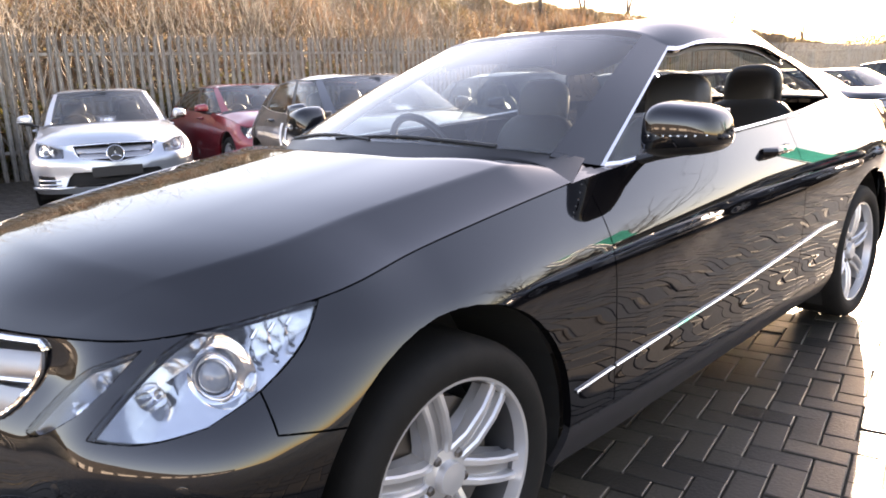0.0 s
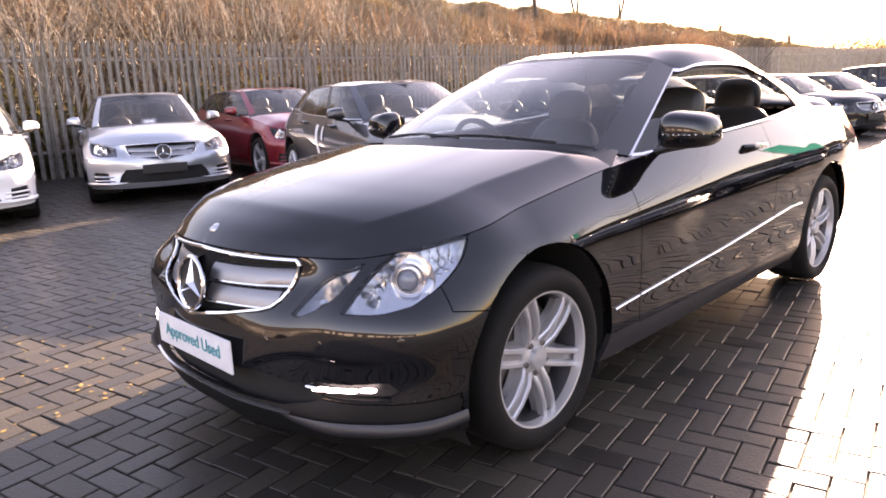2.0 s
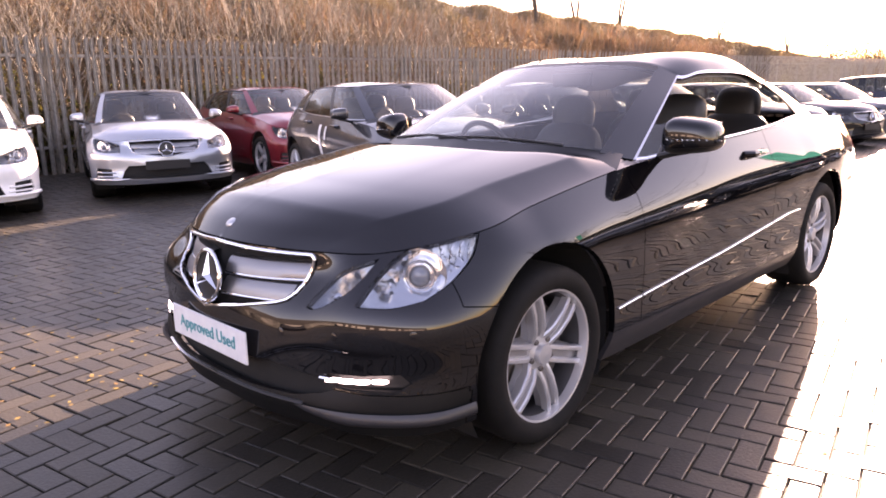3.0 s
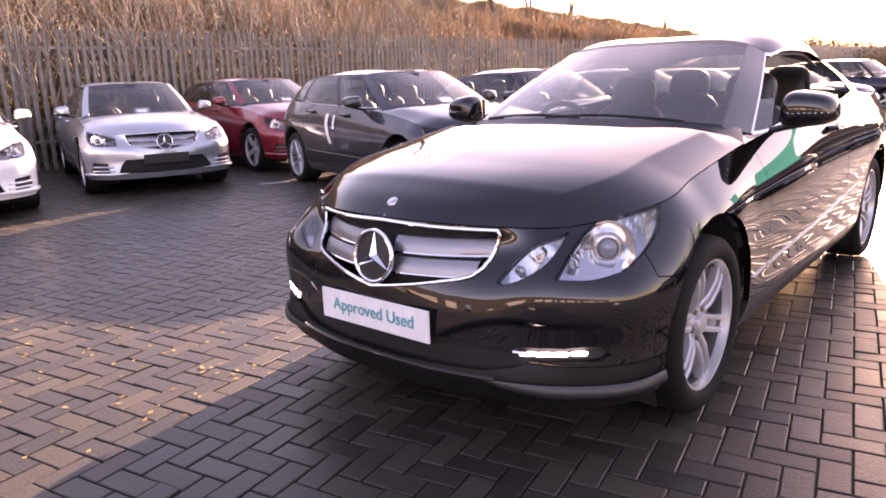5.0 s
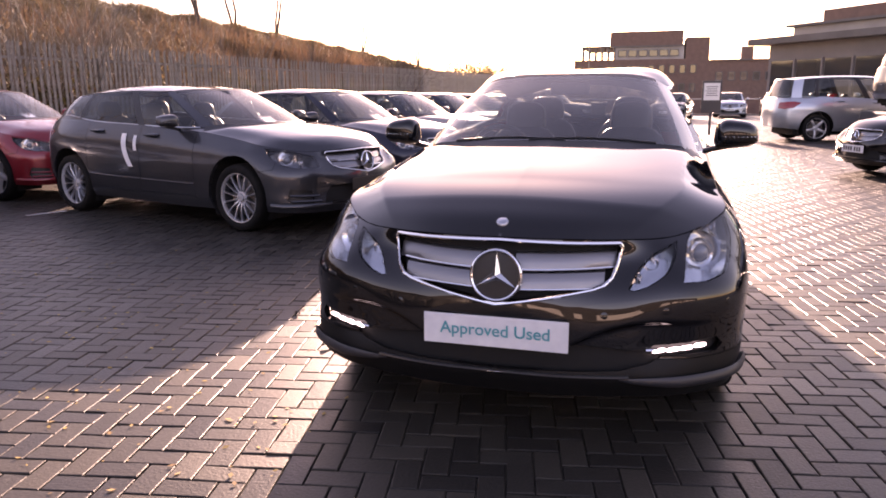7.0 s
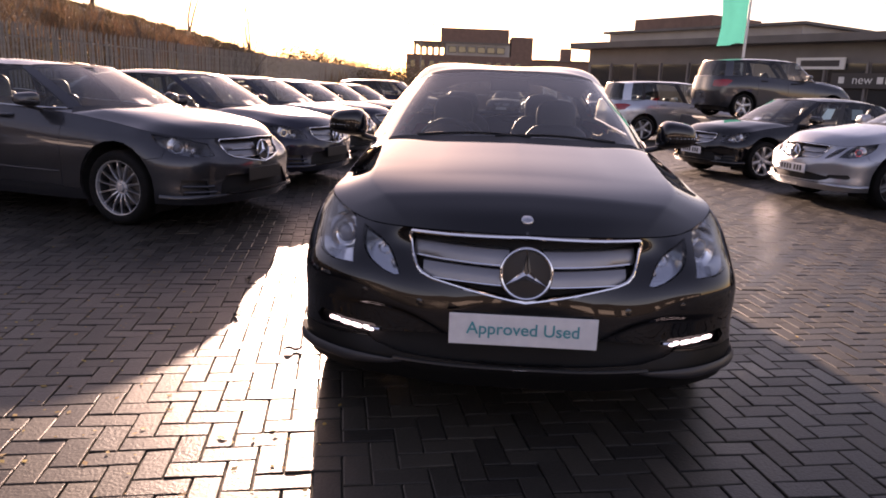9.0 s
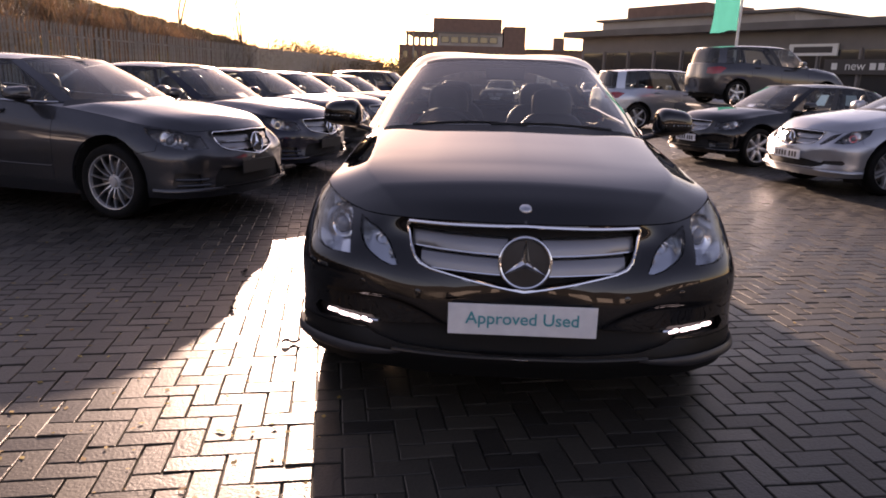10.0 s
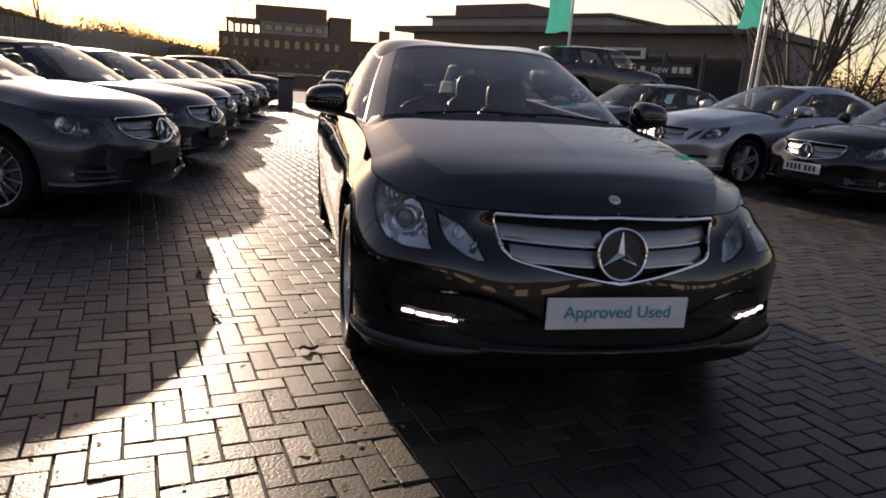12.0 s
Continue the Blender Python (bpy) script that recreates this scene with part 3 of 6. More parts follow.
def wing_mirror(thing, sh, paint_mat, side):
    """A door mirror: painted shell on a black foot, with mirror glass facing back."""
    f = lambda x, y, z: Vector(sh([x, y, z])) * 1.0
    c = Vector(sh([0.925, 0.885, 1.045]))
    c.x = side * (c.x)
    size = 1.0 if sh.kind == "coupe" else 0.82

    def shell(grow, z0, z1):
        bm = bmesh.new()
        bmesh.ops.create_uvsphere(bm, u_segments=32, v_segments=20, radius=1.0)
        bmesh.ops.delete(bm, geom=[f for f in bm.faces if not z0 < f.calc_center_median().z < z1], context="FACES")
        k = lambda q, p: math.copysign(abs(q) ** p, q)
        for v in bm.verts:
            x, y, z = v.co
            x, z, y = k(x, 0.58), k(z, 0.62), k(y, 0.7)
            if y > 0:
                y *= 0.45
            v.co = Vector((c.x + side * x * 0.108 * size * grow * (1 - 0.10 * z), c.y + y * 0.115 * size * grow + x * 0.022, c.z + z * (0.074 - 0.012 * x) * size * grow))
        if side < 0:
            bmesh.ops.reverse_faces(bm, faces=bm.faces[:])
        return bm

    m = part("wing_mirror", shell(1.0, -0.42, 2), paint_mat, thing, smooth=True, sharp=80)
    part("mirror_base", shell(0.985, -2, -0.38), TRIM, m, "matt black lower shell", smooth=True, sharp=80)
    bm = soft_box((c.x, c.y + 0.054 * size, c.z), (0.17 * size, 0.006, 0.105 * size), 0.03)
    part("mirror_glass", bm, SATIN, m, "silvered mirror glass", smooth=True)
    bm = bmesh.new()
    tube(bm, [(c.x - side * 0.20, c.y + 0.0, c.z - 0.105), (c.x - side * 0.10, c.y + 0.0, c.z - 0.078), (c.x, c.y - 0.005, c.z - 0.052)], [0.024, 0.022, 0.03], 10, 0.7)
    part("mirror_foot", bm, TRIM, m, smooth=True)
    bm = bmesh.new()
    tube(bm, [(c.x - side * 0.07, c.y - 0.112 * size, c.z - 0.012), (c.x + side * 0.03, c.y - 0.104 * size, c.z - 0.012), (c.x + side * 0.088, c.y - 0.055 * size, c.z - 0.012)], 0.008, 8, 0.6)
    lens = part("indicator_lens", bm, LIP, m, "grey indicator lens", smooth=True)
    for k in range(8):
        q = -0.06 + 0.145 * k / 7
        bm = bmesh.new()
        bmesh.ops.create_icosphere(bm, subdivisions=1, radius=0.0035)
        o = part("indicator_diode", bm, CHROME, lens)
        o.matrix_basis = pose(c.x + side * q, c.y - 0.120 * size + 0.08 * (q + 0.06) + (0.05 * ((q - 0.03) / 0.07) ** 2 if q > 0.03 else 0.0), c.z - 0.012)
    return m


def emblem(parent, c, R, tilt=0.0):
    """The round badge in a grille: a chrome ring with three spokes."""
    bm = bmesh.new()
    lathe(bm, [(R + 0.007 * math.cos(k), 0.008 * math.sin(k)) for k in [i * math.pi / 4 for i in range(9)]], 40, "y")
    o = part("grille_badge", bm, CHROME, parent, "chrome ring badge", smooth=True)
    o.matrix_basis = pose(*c, tilt)
    bm = bmesh.new()
    lathe(bm, [(R, 0.004), (0.003, 0.0)], 32, "y")
    part("badge_backing", bm, TRIM, o)
    for a in (90, 210, 330):
        bm = bmesh.new()
        r = radians(a)
        u, w = Vector((math.cos(r), 0, math.sin(r))), Vector((-math.sin(r), 0, math.cos(r)))
        b0, b1 = bm.verts.new(w * R * 0.17 + u * R * 0.1), bm.verts.new(-w * R * 0.17 + u * R * 0.1)
        top, ridge, back = bm.verts.new(u * R), bm.verts.new(Vector((0, -0.018, 0))), bm.verts.new(-u * R * 0.16)
        bm.faces.new((b0, top, ridge))
        bm.faces.new((top, b1, ridge))
        bm.faces.new((b1, back, ridge))
        bm.faces.new((back, b0, ridge))
        part("badge_spoke", bm, CHROME, o)


def panel(name, bm, mat, thing, label=""):
    """A body panel mirrored in the middle; pieces that do not touch the middle become a pair of parts."""
    for g in islands(bm):
        bit = take_copy(bm, g)
        middle = any(abs(v.co.x) < 1e-4 for v in bit.verts)
        flange(bit, 0.02, 0.002)
        if middle:
            part(name, whole(bit), mat, thing, label)
        else:
            part(name, mirrored(bit), mat, thing, label)
            part(name, bit, mat, thing, label)
    bm.free()


def box_rib(x, y, z, h):
    """A slim upright rib inside a lamp, a little crowned."""
    bm = bmesh.new()
    tube(bm, [(x, y + 0.012, z - h / 2), (x, y, z - h * 0.3), (x, y - 0.003, z), (x, y, z + h * 0.3), (x, y + 0.012, z + h / 2)], 0.0042, 6)
    return bm


def build_car(label, sh, coat, where, wheels="twin", plate=PLATE, plate_text="", fine=False, doors=2, rims=None, grille="bars", group="", name="car", interior_on=True, rear_lamps=True, sticker=False, papers=False):
    """A car: body panels, glass, lamps, wheels and cabin."""
    thing = tagged(new(name), label, "car", group)
    thing.matrix_basis = where
    res = 0.022 if fine else 0.06
    rails = sh(np.stack([RAIL_X, RAIL_Y, RAIL_Z], axis=2))
    skin = Surf(rails)
    us = skin.knots(0, 14, res)
    vs = np.linspace(0, 5, 16)
    if fine:
        us = np.concatenate([skin.knots(0, 5, 0.013), skin.knots(5, 14, res)[1:]])
        vs = np.concatenate([np.linspace(0, 1.4, 14), np.linspace(1.4, 3.0, 56)[1:], np.linspace(3.0, 5, 28)[1:]])
    P = skin.grid(us, vs)
    Q = np.stack([P[..., 0] / sh.kx, np.interp(P[..., 1], sh.ys[1], sh.ys[0]), np.interp(P[..., 2], sh.zs[1], sh.zs[0])], axis=-1)
    line = 0.478 - 1.07 * np.clip(0.54 - Q[..., 0], 0, 1) ** 2
    fold = 1 / (1 + np.exp(-(line - Q[..., 2]) / 0.003)) * np.clip((Q[..., 2] - 0.285) / 0.07, 0, 1) * np.clip((0.78 - Q[..., 0]) / 0.24, 0, 1) ** 1.5 * (Q[..., 1] < -0.3)
    P = P - grid_normals(P) * (0.018 * fold)[..., None]
    bm = sheet(P, flip=False)
    r, wb = sh.wheel, sh.base
    S = lambda p: Vector(sh(p))

    # wheel arches
    R = r * 1.215
    for cy in (0.0, wb):
        ring = [(0.85 * sh.kx, cy + R * math.cos(a), r + 0.012 + R * math.sin(a)) for a in [radians(-30 + 240 * i / (30 if fine else 16)) for i in range((30 if fine else 16) + 1)]]
        inside = cut(bm, ring, (1, 0, 0), 0.62)
        bmesh.ops.delete(bm, geom=inside, context="FACES")
        low = [f for f in bm.faces if abs(f.calc_center_median().y - cy) < R * 0.86 and f.calc_center_median().z < r - 0.02 and f.calc_center_median().x > 0.7 * sh.kx]
        bmesh.ops.delete(bm, geom=low, context="FACES")

    # grille opening, lamps and intakes, cut from the nose
    gr = [S(p) for p in ((0.0, -0.8, 0.538), (0.17, -0.8, 0.564), (0.33, -0.8, 0.594), (0.366, -0.8, 0.606), (0.389, -0.8, 0.628), (0.402, -0.8, 0.658), (0.421, -0.8, 0.730), (0.413, -0.8, 0.744), (0.0, -0.8, 0.757))]
    hole = cut(bm, gr + [Vector((-0.2, gr[0].y, gr[-1].z)), Vector((-0.2, gr[0].y, gr[0].z))], (0, 1, 0), 0.75)
    back = take(bm, [f for f in hole if f.calc_center_median().y < 0])
    twin = sh.kind == "coupe"
    loop = lambda *arcs: [S(p) for arc in arcs for p in curve_pts(arc, 9 if fine else 5)[:-1]]
    small = take(bm, cut(bm, loop([(0.600, -0.545, 0.740), (0.516, -0.62, 0.700), (0.466, -0.662, 0.646), (0.434, -0.695, 0.594)], [(0.434, -0.695, 0.594), (0.450, -0.69, 0.590), (0.493, -0.66, 0.605)],
                                  [(0.493, -0.66, 0.605), (0.552, -0.605, 0.652), (0.582, -0.57, 0.697), (0.600, -0.545, 0.740)]), (0.45, -0.9, 0.0), 0.3)) if twin else None
    inner = [(0.604, -0.556, 0.695), (0.573, -0.621, 0.618)] if twin else [(0.52, -0.64, 0.712), (0.487, -0.665, 0.612)]
    big = take(bm, cut(bm, loop([(0.774, -0.276, 0.803), (0.705, -0.388, 0.787), (0.637, -0.485, 0.755), *inner], [inner[-1], (0.655, -0.54, 0.618), (0.712, -0.46, 0.634)],
                                [(0.712, -0.46, 0.634), (0.754, -0.375, 0.680), (0.779, -0.306, 0.748), (0.774, -0.276, 0.803)]), (0.72, -0.69, 0.0), 0.35))
    ml = 0.302 if twin else 0.266
    mouth = take(bm, cut(bm, [S(p) for p in ((0.0, -0.8, ml), (0.43, -0.8, ml + 0.01), *(((0.53, -0.8, 0.335), (0.57, -0.8, 0.357), (0.53, -0.8, 0.372), (0.28, -0.8, 0.40), (0.0, -0.8, 0.405), (-0.2, -0.8, 0.405)) if twin else ((0.54, -0.8, 0.288), (0.50, -0.8, 0.38), (0.45, -0.8, 0.440), (0.0, -0.8, 0.447), (-0.2, -0.8, 0.447))), (-0.2, -0.8, ml))], (0, 1, 0), 0.75))
    slot = take(bm, cut(bm, [S(p) for p in (((0.50, -0.72, 0.36), (0.74, -0.59, 0.365), (0.765, -0.57, 0.385), (0.74, -0.59, 0.415), (0.54, -0.72, 0.395)) if twin else ((0.61, -0.67, 0.285), (0.77, -0.56, 0.285), (0.80, -0.53, 0.33), (0.785, -0.55, 0.425), (0.63, -0.67, 0.408)))], (0.5, -0.86, 0), 0.35))

    # panels
    def band(y0, y1):
        a, b = float(sh([0, y0, 0])[1]), float(sh([0, y1, 0])[1])
        for y in (a, b):
            bmesh.ops.bisect_plane(bm, geom=bm.verts[:] + bm.edges[:] + bm.faces[:], plane_co=(0, y, 0), plane_no=(0, 1, 0), dist=1e-5)
        return [f for f in bm.faces if a < f.calc_center_median().y < b]

    low_z = float(sh([0, 0, 0.305])[2])

    def side_line(ya, yb, side, v):
        """Points along the flank between two lengths: at one rail height, or rising with the sill line."""
        pts = []
        for q in np.linspace(ya, yb, 10):
            u = np.interp(float(sh([0, q, 0])[1]), rails[2, 6:11, 1], range(6, 11))
            if v is None:
                col = skin.grid([u], np.linspace(1.2, 4.0, 60))[0]
                z = np.interp(q, (0.41, 1.31, 2.15), (0.404, 0.470, 0.548))
                p = [np.interp(z, col[:, 2], col[:, k]) for k in range(3)]
            else:
                p = skin.grid([u], [v])[0, 0]
            pts.append((side * (p[0] + 0.003), p[1], p[2]))
        return pts

    spans = [(0.60, 1.92)] if doors == 2 else [(0.60, 1.45), (1.45, 2.38)]
    for y0, y1 in spans:
        fs = band(y0, y1)
        bmesh.ops.bisect_plane(bm, geom=list({v for f in fs for v in f.verts} | {e for f in fs for e in f.edges}) + fs, plane_co=(0, 0, low_z), plane_no=(0, 0, 1), dist=1e-5)
        d = take(bm, [f for f in band(y0, y1) if f.calc_center_median().z > low_z])
        flange(d, 0.02, 0.0025)
        for side in (1, -1):
            o = part("door", mirrored(d) if side < 0 else d.copy(), coat, thing)
            hy = y1 - 0.20
            hx = skin.grid([np.interp(float(sh([0, hy, 0])[1]), rails[4, 6:11, 1], range(6, 11))], [4.55])[0, 0]
            bmh = bmesh.new()
            x, y, z = hx
            tube(bmh, [(side * (x - 0.002), y - 0.10, z), (side * (x + 0.032), y - 0.07, z), (side * (x + 0.036), y, z), (side * (x + 0.030), y + 0.08, z), (side * (x - 0.002), y + 0.105, z)], [0.012, 0.015, 0.015, 0.015, 0.012], 8)
            part("door_handle", bmh, coat, o, smooth=True)
            if not fine:
                bmh = bmesh.new()
                tube(bmh, side_line(y0 + 0.015, y1 - 0.015, side, 2.12), 0.0055, 6, 1.1)
                part("door_moulding", bmh, coat, o, smooth=True)
        if fine:
            # a thin bright line rises along wing, door and rear quarter
            for ya, yb in ((0.415, y0 - 0.006), (y0 + 0.006, y1 - 0.006), (y1 + 0.006, 2.30)):
                for side in (1, -1):
                    bmh = bmesh.new()
                    tube(bmh, side_line(ya, yb, side, None), 0.0042, 6, 1.1)
                    part("side_moulding", bmh, CHROME, thing, "thin chrome side moulding", smooth=True)
        d.free()
    sill = take(bm, [f for f in bm.faces if f.calc_center_median().z < low_z and float(sh([0, 0.2, 0])[1]) < f.calc_center_median().y < float(sh([0, 2.6, 0])[1])])
    flange(sill, 0.02, 0.002)
    for side in (1, -1):
        part("sill", mirrored(sill) if side < 0 else sill.copy(), LIP if fine else coat, thing)
    sill.free()
    for co, no in ((S((0.75, -0.40, 0.600)), (0.0, 0.16, 1.0)), (S((0.7, -0.43, 0.7)), (0.0, 1.0, 0.0))):
        fs = [f for f in bm.faces if f.calc_center_median().y < -0.1 * r]
        bmesh.ops.bisect_plane(bm, geom=list({v for f in fs for v in f.verts} | {e for f in fs for e in f.edges}) + fs, plane_co=co, plane_no=no, dist=1e-5)
    seam = lambda c: c.z - S((0.75, -0.40, 0.600)).z + 0.16 * (c.y - S((0.75, -0.40, 0.6)).y)
    front = [f for f in bm.faces if f.calc_center_median().y < -0.1 * r]
    nose = take(bm, [f for f in front if seam(f.calc_center_median()) < 0 or f.calc_center_median().y < S((0.7, -0.43, 0.7)).y])
    bits = islands(nose)
    for g in bits[1:]:
        bit = take_copy(nose, g)
        flange(bit, 0.02, 0.0015)
        for side in (1, -1):
            part("lamp_surround", mirrored(bit) if side < 0 else bit.copy(), coat, thing)
        bit.free()
    bmesh.ops.delete(nose, geom=[f for g in bits[1:] for f in g], context="FACES")
    if fine:
        cutz = 0.349
        bmesh.ops.bisect_plane(nose, geom=nose.verts[:] + nose.edges[:] + nose.faces[:], plane_co=(0, 0, cutz), plane_no=(0, 0, 1), dist=1e-5)
        chin = take(nose, [f for f in nose.faces if f.calc_center_median().z < cutz and f.calc_center_median().y < -0.42])
        panel("chin", chin, CHIN, thing, "matt black lower bumper insert")
    panel("front_bumper", nose, coat, thing)
    L = skin.grid(skin.knots(0, 4.0, 0.06), np.linspace(0.9, 2.7, 6))
    L = L - grid_normals(L) * 0.045
    L[0, :, 0] = 0
    part("bumper_liner", whole(sheet(L)), GAP, thing)
    tail = take(bm, [f for f in bm.faces if f.calc_center_median().y > float(sh([0, 3.22, 0])[1]) and f.calc_center_median().z < float(sh([0, 0, 0.62])[2])])
    part("rear_bumper", whole(flange(tail, 0.02, 0.002)), coat, thing)
    lamp_r = take(bm, cut(bm, [S(p) for p in ((0.83, 3.28, 0.90), (0.80, 3.52, 0.93), (0.70, 3.66, 0.92), (0.50, 3.78, 0.90), (0.50, 3.8, 0.76), (0.70, 3.7, 0.74), (0.82, 3.48, 0.77))], (0.5, 0.85, 0), 0.42)) if rear_lamps else None
    fender = take(bm, [f for f in bm.faces if f.calc_center_median().y < float(sh([0, 1.0, 0])[1])])
    scraps = islands(fender)[1:]
    bmesh.ops.delete(fender, geom=[f for q in scraps for f in q], context="FACES")
    flange(fender, 0.025, 0.002)
    flange(bm, 0.025, 0.002)
    for side in (1, -1):
        part("front_wing", mirrored(fender) if side < 0 else fender.copy(), coat, thing)
        part("rear_wing", mirrored(bm) if side < 0 else bm.copy(), coat, thing)
        if lamp_r is not None:
            part("tail_lamp", mirrored(lamp_r) if side < 0 else lamp_r.copy(), RED_LENS, thing, "red tail lamp lens")
    fender.free()
    bm.free()

    # bonnet, roof and boot
    top = lambda u0, u1, n: skin.grid(np.linspace(u0, u1, n), [5])[:, 0]
    base, edge = (sh(np.array(a)) for a in GLASS[sh.kind])
    cowl_edge = skin.grid([7.0], [5])[0, 0]
    cowl = [tuple(base[0] + [0, -0.055, -0.02]), tuple(base[1] + [0, -0.05, -0.02]), tuple(base[2] + [0.02, -0.045, -0.022]), tuple(cowl_edge)]
    mid = [skin.grid([0], [5])[0, 0], *sh([(0, -0.715, 0.803), (0, -0.62, 0.837), (0, -0.35, 0.887), (0, 0.0, 0.942)]), cowl[0]]
    nx, ny = (84, 60) if fine else (14, 18)

    def dome(s, t):
        k = 0.87 - 0.15 * (1 - t)
        fall = np.clip((1 - s) / (1 - k), 0, 1) ** 1.7
        return (0.034 if twin else 0.026) * np.where(s < k, 1.0, fall) * np.clip(t * 6, 0, 1) * np.clip((1 - t) * 8, 0, 1)

    P = coons(top(0, 3, 12), cowl, mid, top(3, 7, 18), nx, ny, 0.012, dome)
    bonnet = sheet(P)
    b = part("bonnet", whole(flange(bonnet, 0.02, 0.0025)), coat, thing)
    if fine:
        bm = bmesh.new()
        lathe(bm, [(0.001, 0.006), (0.018, 0.005), (0.022, 0.002), (0.024, -0.004)], 24, "z")
        e = part("bonnet_badge", bm, SATIN, b, "round silver badge", smooth=True)
        e.matrix_basis = pose(0, float(P[0, 5, 1]) * 0 - 0.715, 0.8125, 30)
    lift = 0.05
    centre = [edge[0], edge[0] + [0, 0.28, lift * 0.55], (edge[0] + edge[-1]) / 2 + [0, -0.05, lift], edge[-1] + [0, -0.3, lift * 0.62], edge[-1]]
    P = coons(edge[0:3], edge[8:11][::-1], centre, edge[2:9], nx // 2, ny // 2, 0.0, lambda s, t: (0.10 if twin else 0.05) * np.sin(np.pi * t) ** 0.5 * (s ** 2 - s ** (10 if twin else 6)))
    part("roof", whole(flange(sheet(P), 0.02, 0.0)), coat, thing)
    if fine:
        L = P.copy()
        L[..., 2] -= 0.035
        L[..., 0] *= 0.97
        part("headlining", whole(sheet(L)), LINING, thing, "pale grey cloth headlining")
    tail_top = top(12, 14, 8)[::-1]
    P = coons(base[8:11][::-1] + [0, 0.03, -0.01], tail_top, [base[10] + [0, 0.03, -0.01], (base[10] + tail_top[0]) / 2 + [0, 0, 0.02], tail_top[0]], [base[8] + [0, 0.03, -0.01], tail_top[-1]], 10, 8)
    part("boot_lid", whole(flange(sheet(P), 0.02, 0.002)), coat, thing)

    # greenhouse
    bulge = (base + edge) / 2
    out = bulge - bulge.mean(axis=0) * [0, 1, 1]
    out[:, 2] = 0.35
    out /= np.linalg.norm(out, axis=1, keepdims=True)
    house = Surf([base, bulge + out * np.where(np.abs(bulge[:, :1]) > 0.55, 0.014, 0.024), edge])

    def glaze(u0, u1, pname, mat, v0=0.0, v1=2.0, both=False, d=0.0, sides=(1, -1)):
        q = house.grid(house.knots(u0, u1, 0.04 if fine else 0.1), np.linspace(v0, v1, 12 if fine else 6))
        bmg = flange(sheet(q), 0.012, d)
        if both:
            o = part(pname, whole(bmg), mat, thing)
            o.visible_shadow = mat not in (WINDOW, TINTED, SCREEN)
        else:
            for side in sides:
                o = part(pname, mirrored(bmg) if side < 0 else bmg.copy(), mat, thing)
                o.visible_shadow = mat not in (WINDOW, TINTED, SCREEN)
            bmg.free()

    TINT = TINTED
    glaze(0, 2.0, "windscreen", SCREEN, 0.03, 1.9, True)
    glaze(8.02, 10, "rear_window", TINT, 0.06, 1.92, True)
    glaze(2.0, 2.965, "front_pillar", coat)
    if doors == 2:
        # the fine coupe's windows are wound down on one side
        glaze(3.03, 5.35, "side_window", WINDOW, 0.05, 1.92, sides=(-1,) if fine else (1, -1))
        glaze(5.35, 7.0, "quarter_window", TINT, 0.08, 1.92, sides=(-1,) if fine else (1, -1))
        glaze(3.03, 3.5, "mirror_corner", WINDOW, 0.05, 0.75, sides=(1,) if fine else ())
        glaze(3.5, 3.56, "corner_bar", TRIM, 0.0, 0.85, sides=(1,) if fine else ())
    else:
        glaze(3.03, 4.85, "side_window", WINDOW, 0.05, 1.92)
        glaze(4.85, 5.05, "door_pillar", TRIM, 0.0, 2.0)
        glaze(5.05, 6.25, "rear_side_window", TINTED, 0.05, 1.92)
        glaze(6.25, 6.4, "door_pillar", TRIM)
        glaze(6.4, 7.0, "quarter_window", TINTED, 0.08, 1.9)
    glaze(7.0, 8.02, "rear_pillar", coat)
    for u0, u1, v0, v1 in ((3.03, 7.0, 1.92, 2.03), (3.03, 7.0, -0.03, 0.05)):
        glaze(u0, u1, "window_trim", CHROME if fine else SATIN if sticker and v0 < 0 else TRIM, v0, v1)
    glaze(2.965, 3.03, "pillar_trim", SATIN if fine else TRIM)
    glaze(0, 2.0, "screen_header", TRIM, 1.88, 2.0, True)
    glaze(8.02, 10, "rear_header", TRIM, 1.9, 2.0, True)
    glaze(8.02, 10, "rear_sill", TRIM, 0.0, 0.07, True)
    # the waist strip and the scuttle close the body round the glass
    n = 40
    w0 = skin.grid(np.linspace(7, 12, n), [5])[:, 0] - [0, 0, 0.002]
    w1 = house.grid(np.linspace(2.6, 8.0, n), [0])[:, 0] - [0, 0, 0.004]
    strip = sheet(ruled(w0, w1, 3), centre=False)
    for side in (1, -1):
        part("waist_strip", mirrored(strip) if side < 0 else strip.copy(), coat, thing)
    strip.free()
    a = np.array(curve_pts(cowl, 16)) - [0, 0.005, 0.006]
    b2 = house.grid(np.linspace(0, 2.6, 16), [0.06])[:, 0]
    part("scuttle", whole(sheet(ruled(a, b2, 4))), TRIM, thing)
    if fine:
        for x0, y0, x1, y1 in ((-0.50, 0.52, 0.08, 0.50), (0.52, 0.54, -0.10, 0.47)):
            pts = []
            for k in np.linspace(0, 1, 9):
                x = x0 + (x1 - x0) * k
                u = np.interp(abs(x), np.abs(base[:3, 0]), [0, 1, 2])
                p = house.grid([u], [0.05 + 0.06 * math.sin(k * 3.1)])[0, 0]
                pts.append((x, p[1] - 0.003, p[2] + 0.002))
            bm = bmesh.new()
            tube(bm, pts, [0.008, 0.007, 0.006, 0.005, 0.005, 0.005, 0.004, 0.004, 0.004], 6)
            part("wiper", bm, TRIM, thing, smooth=True)

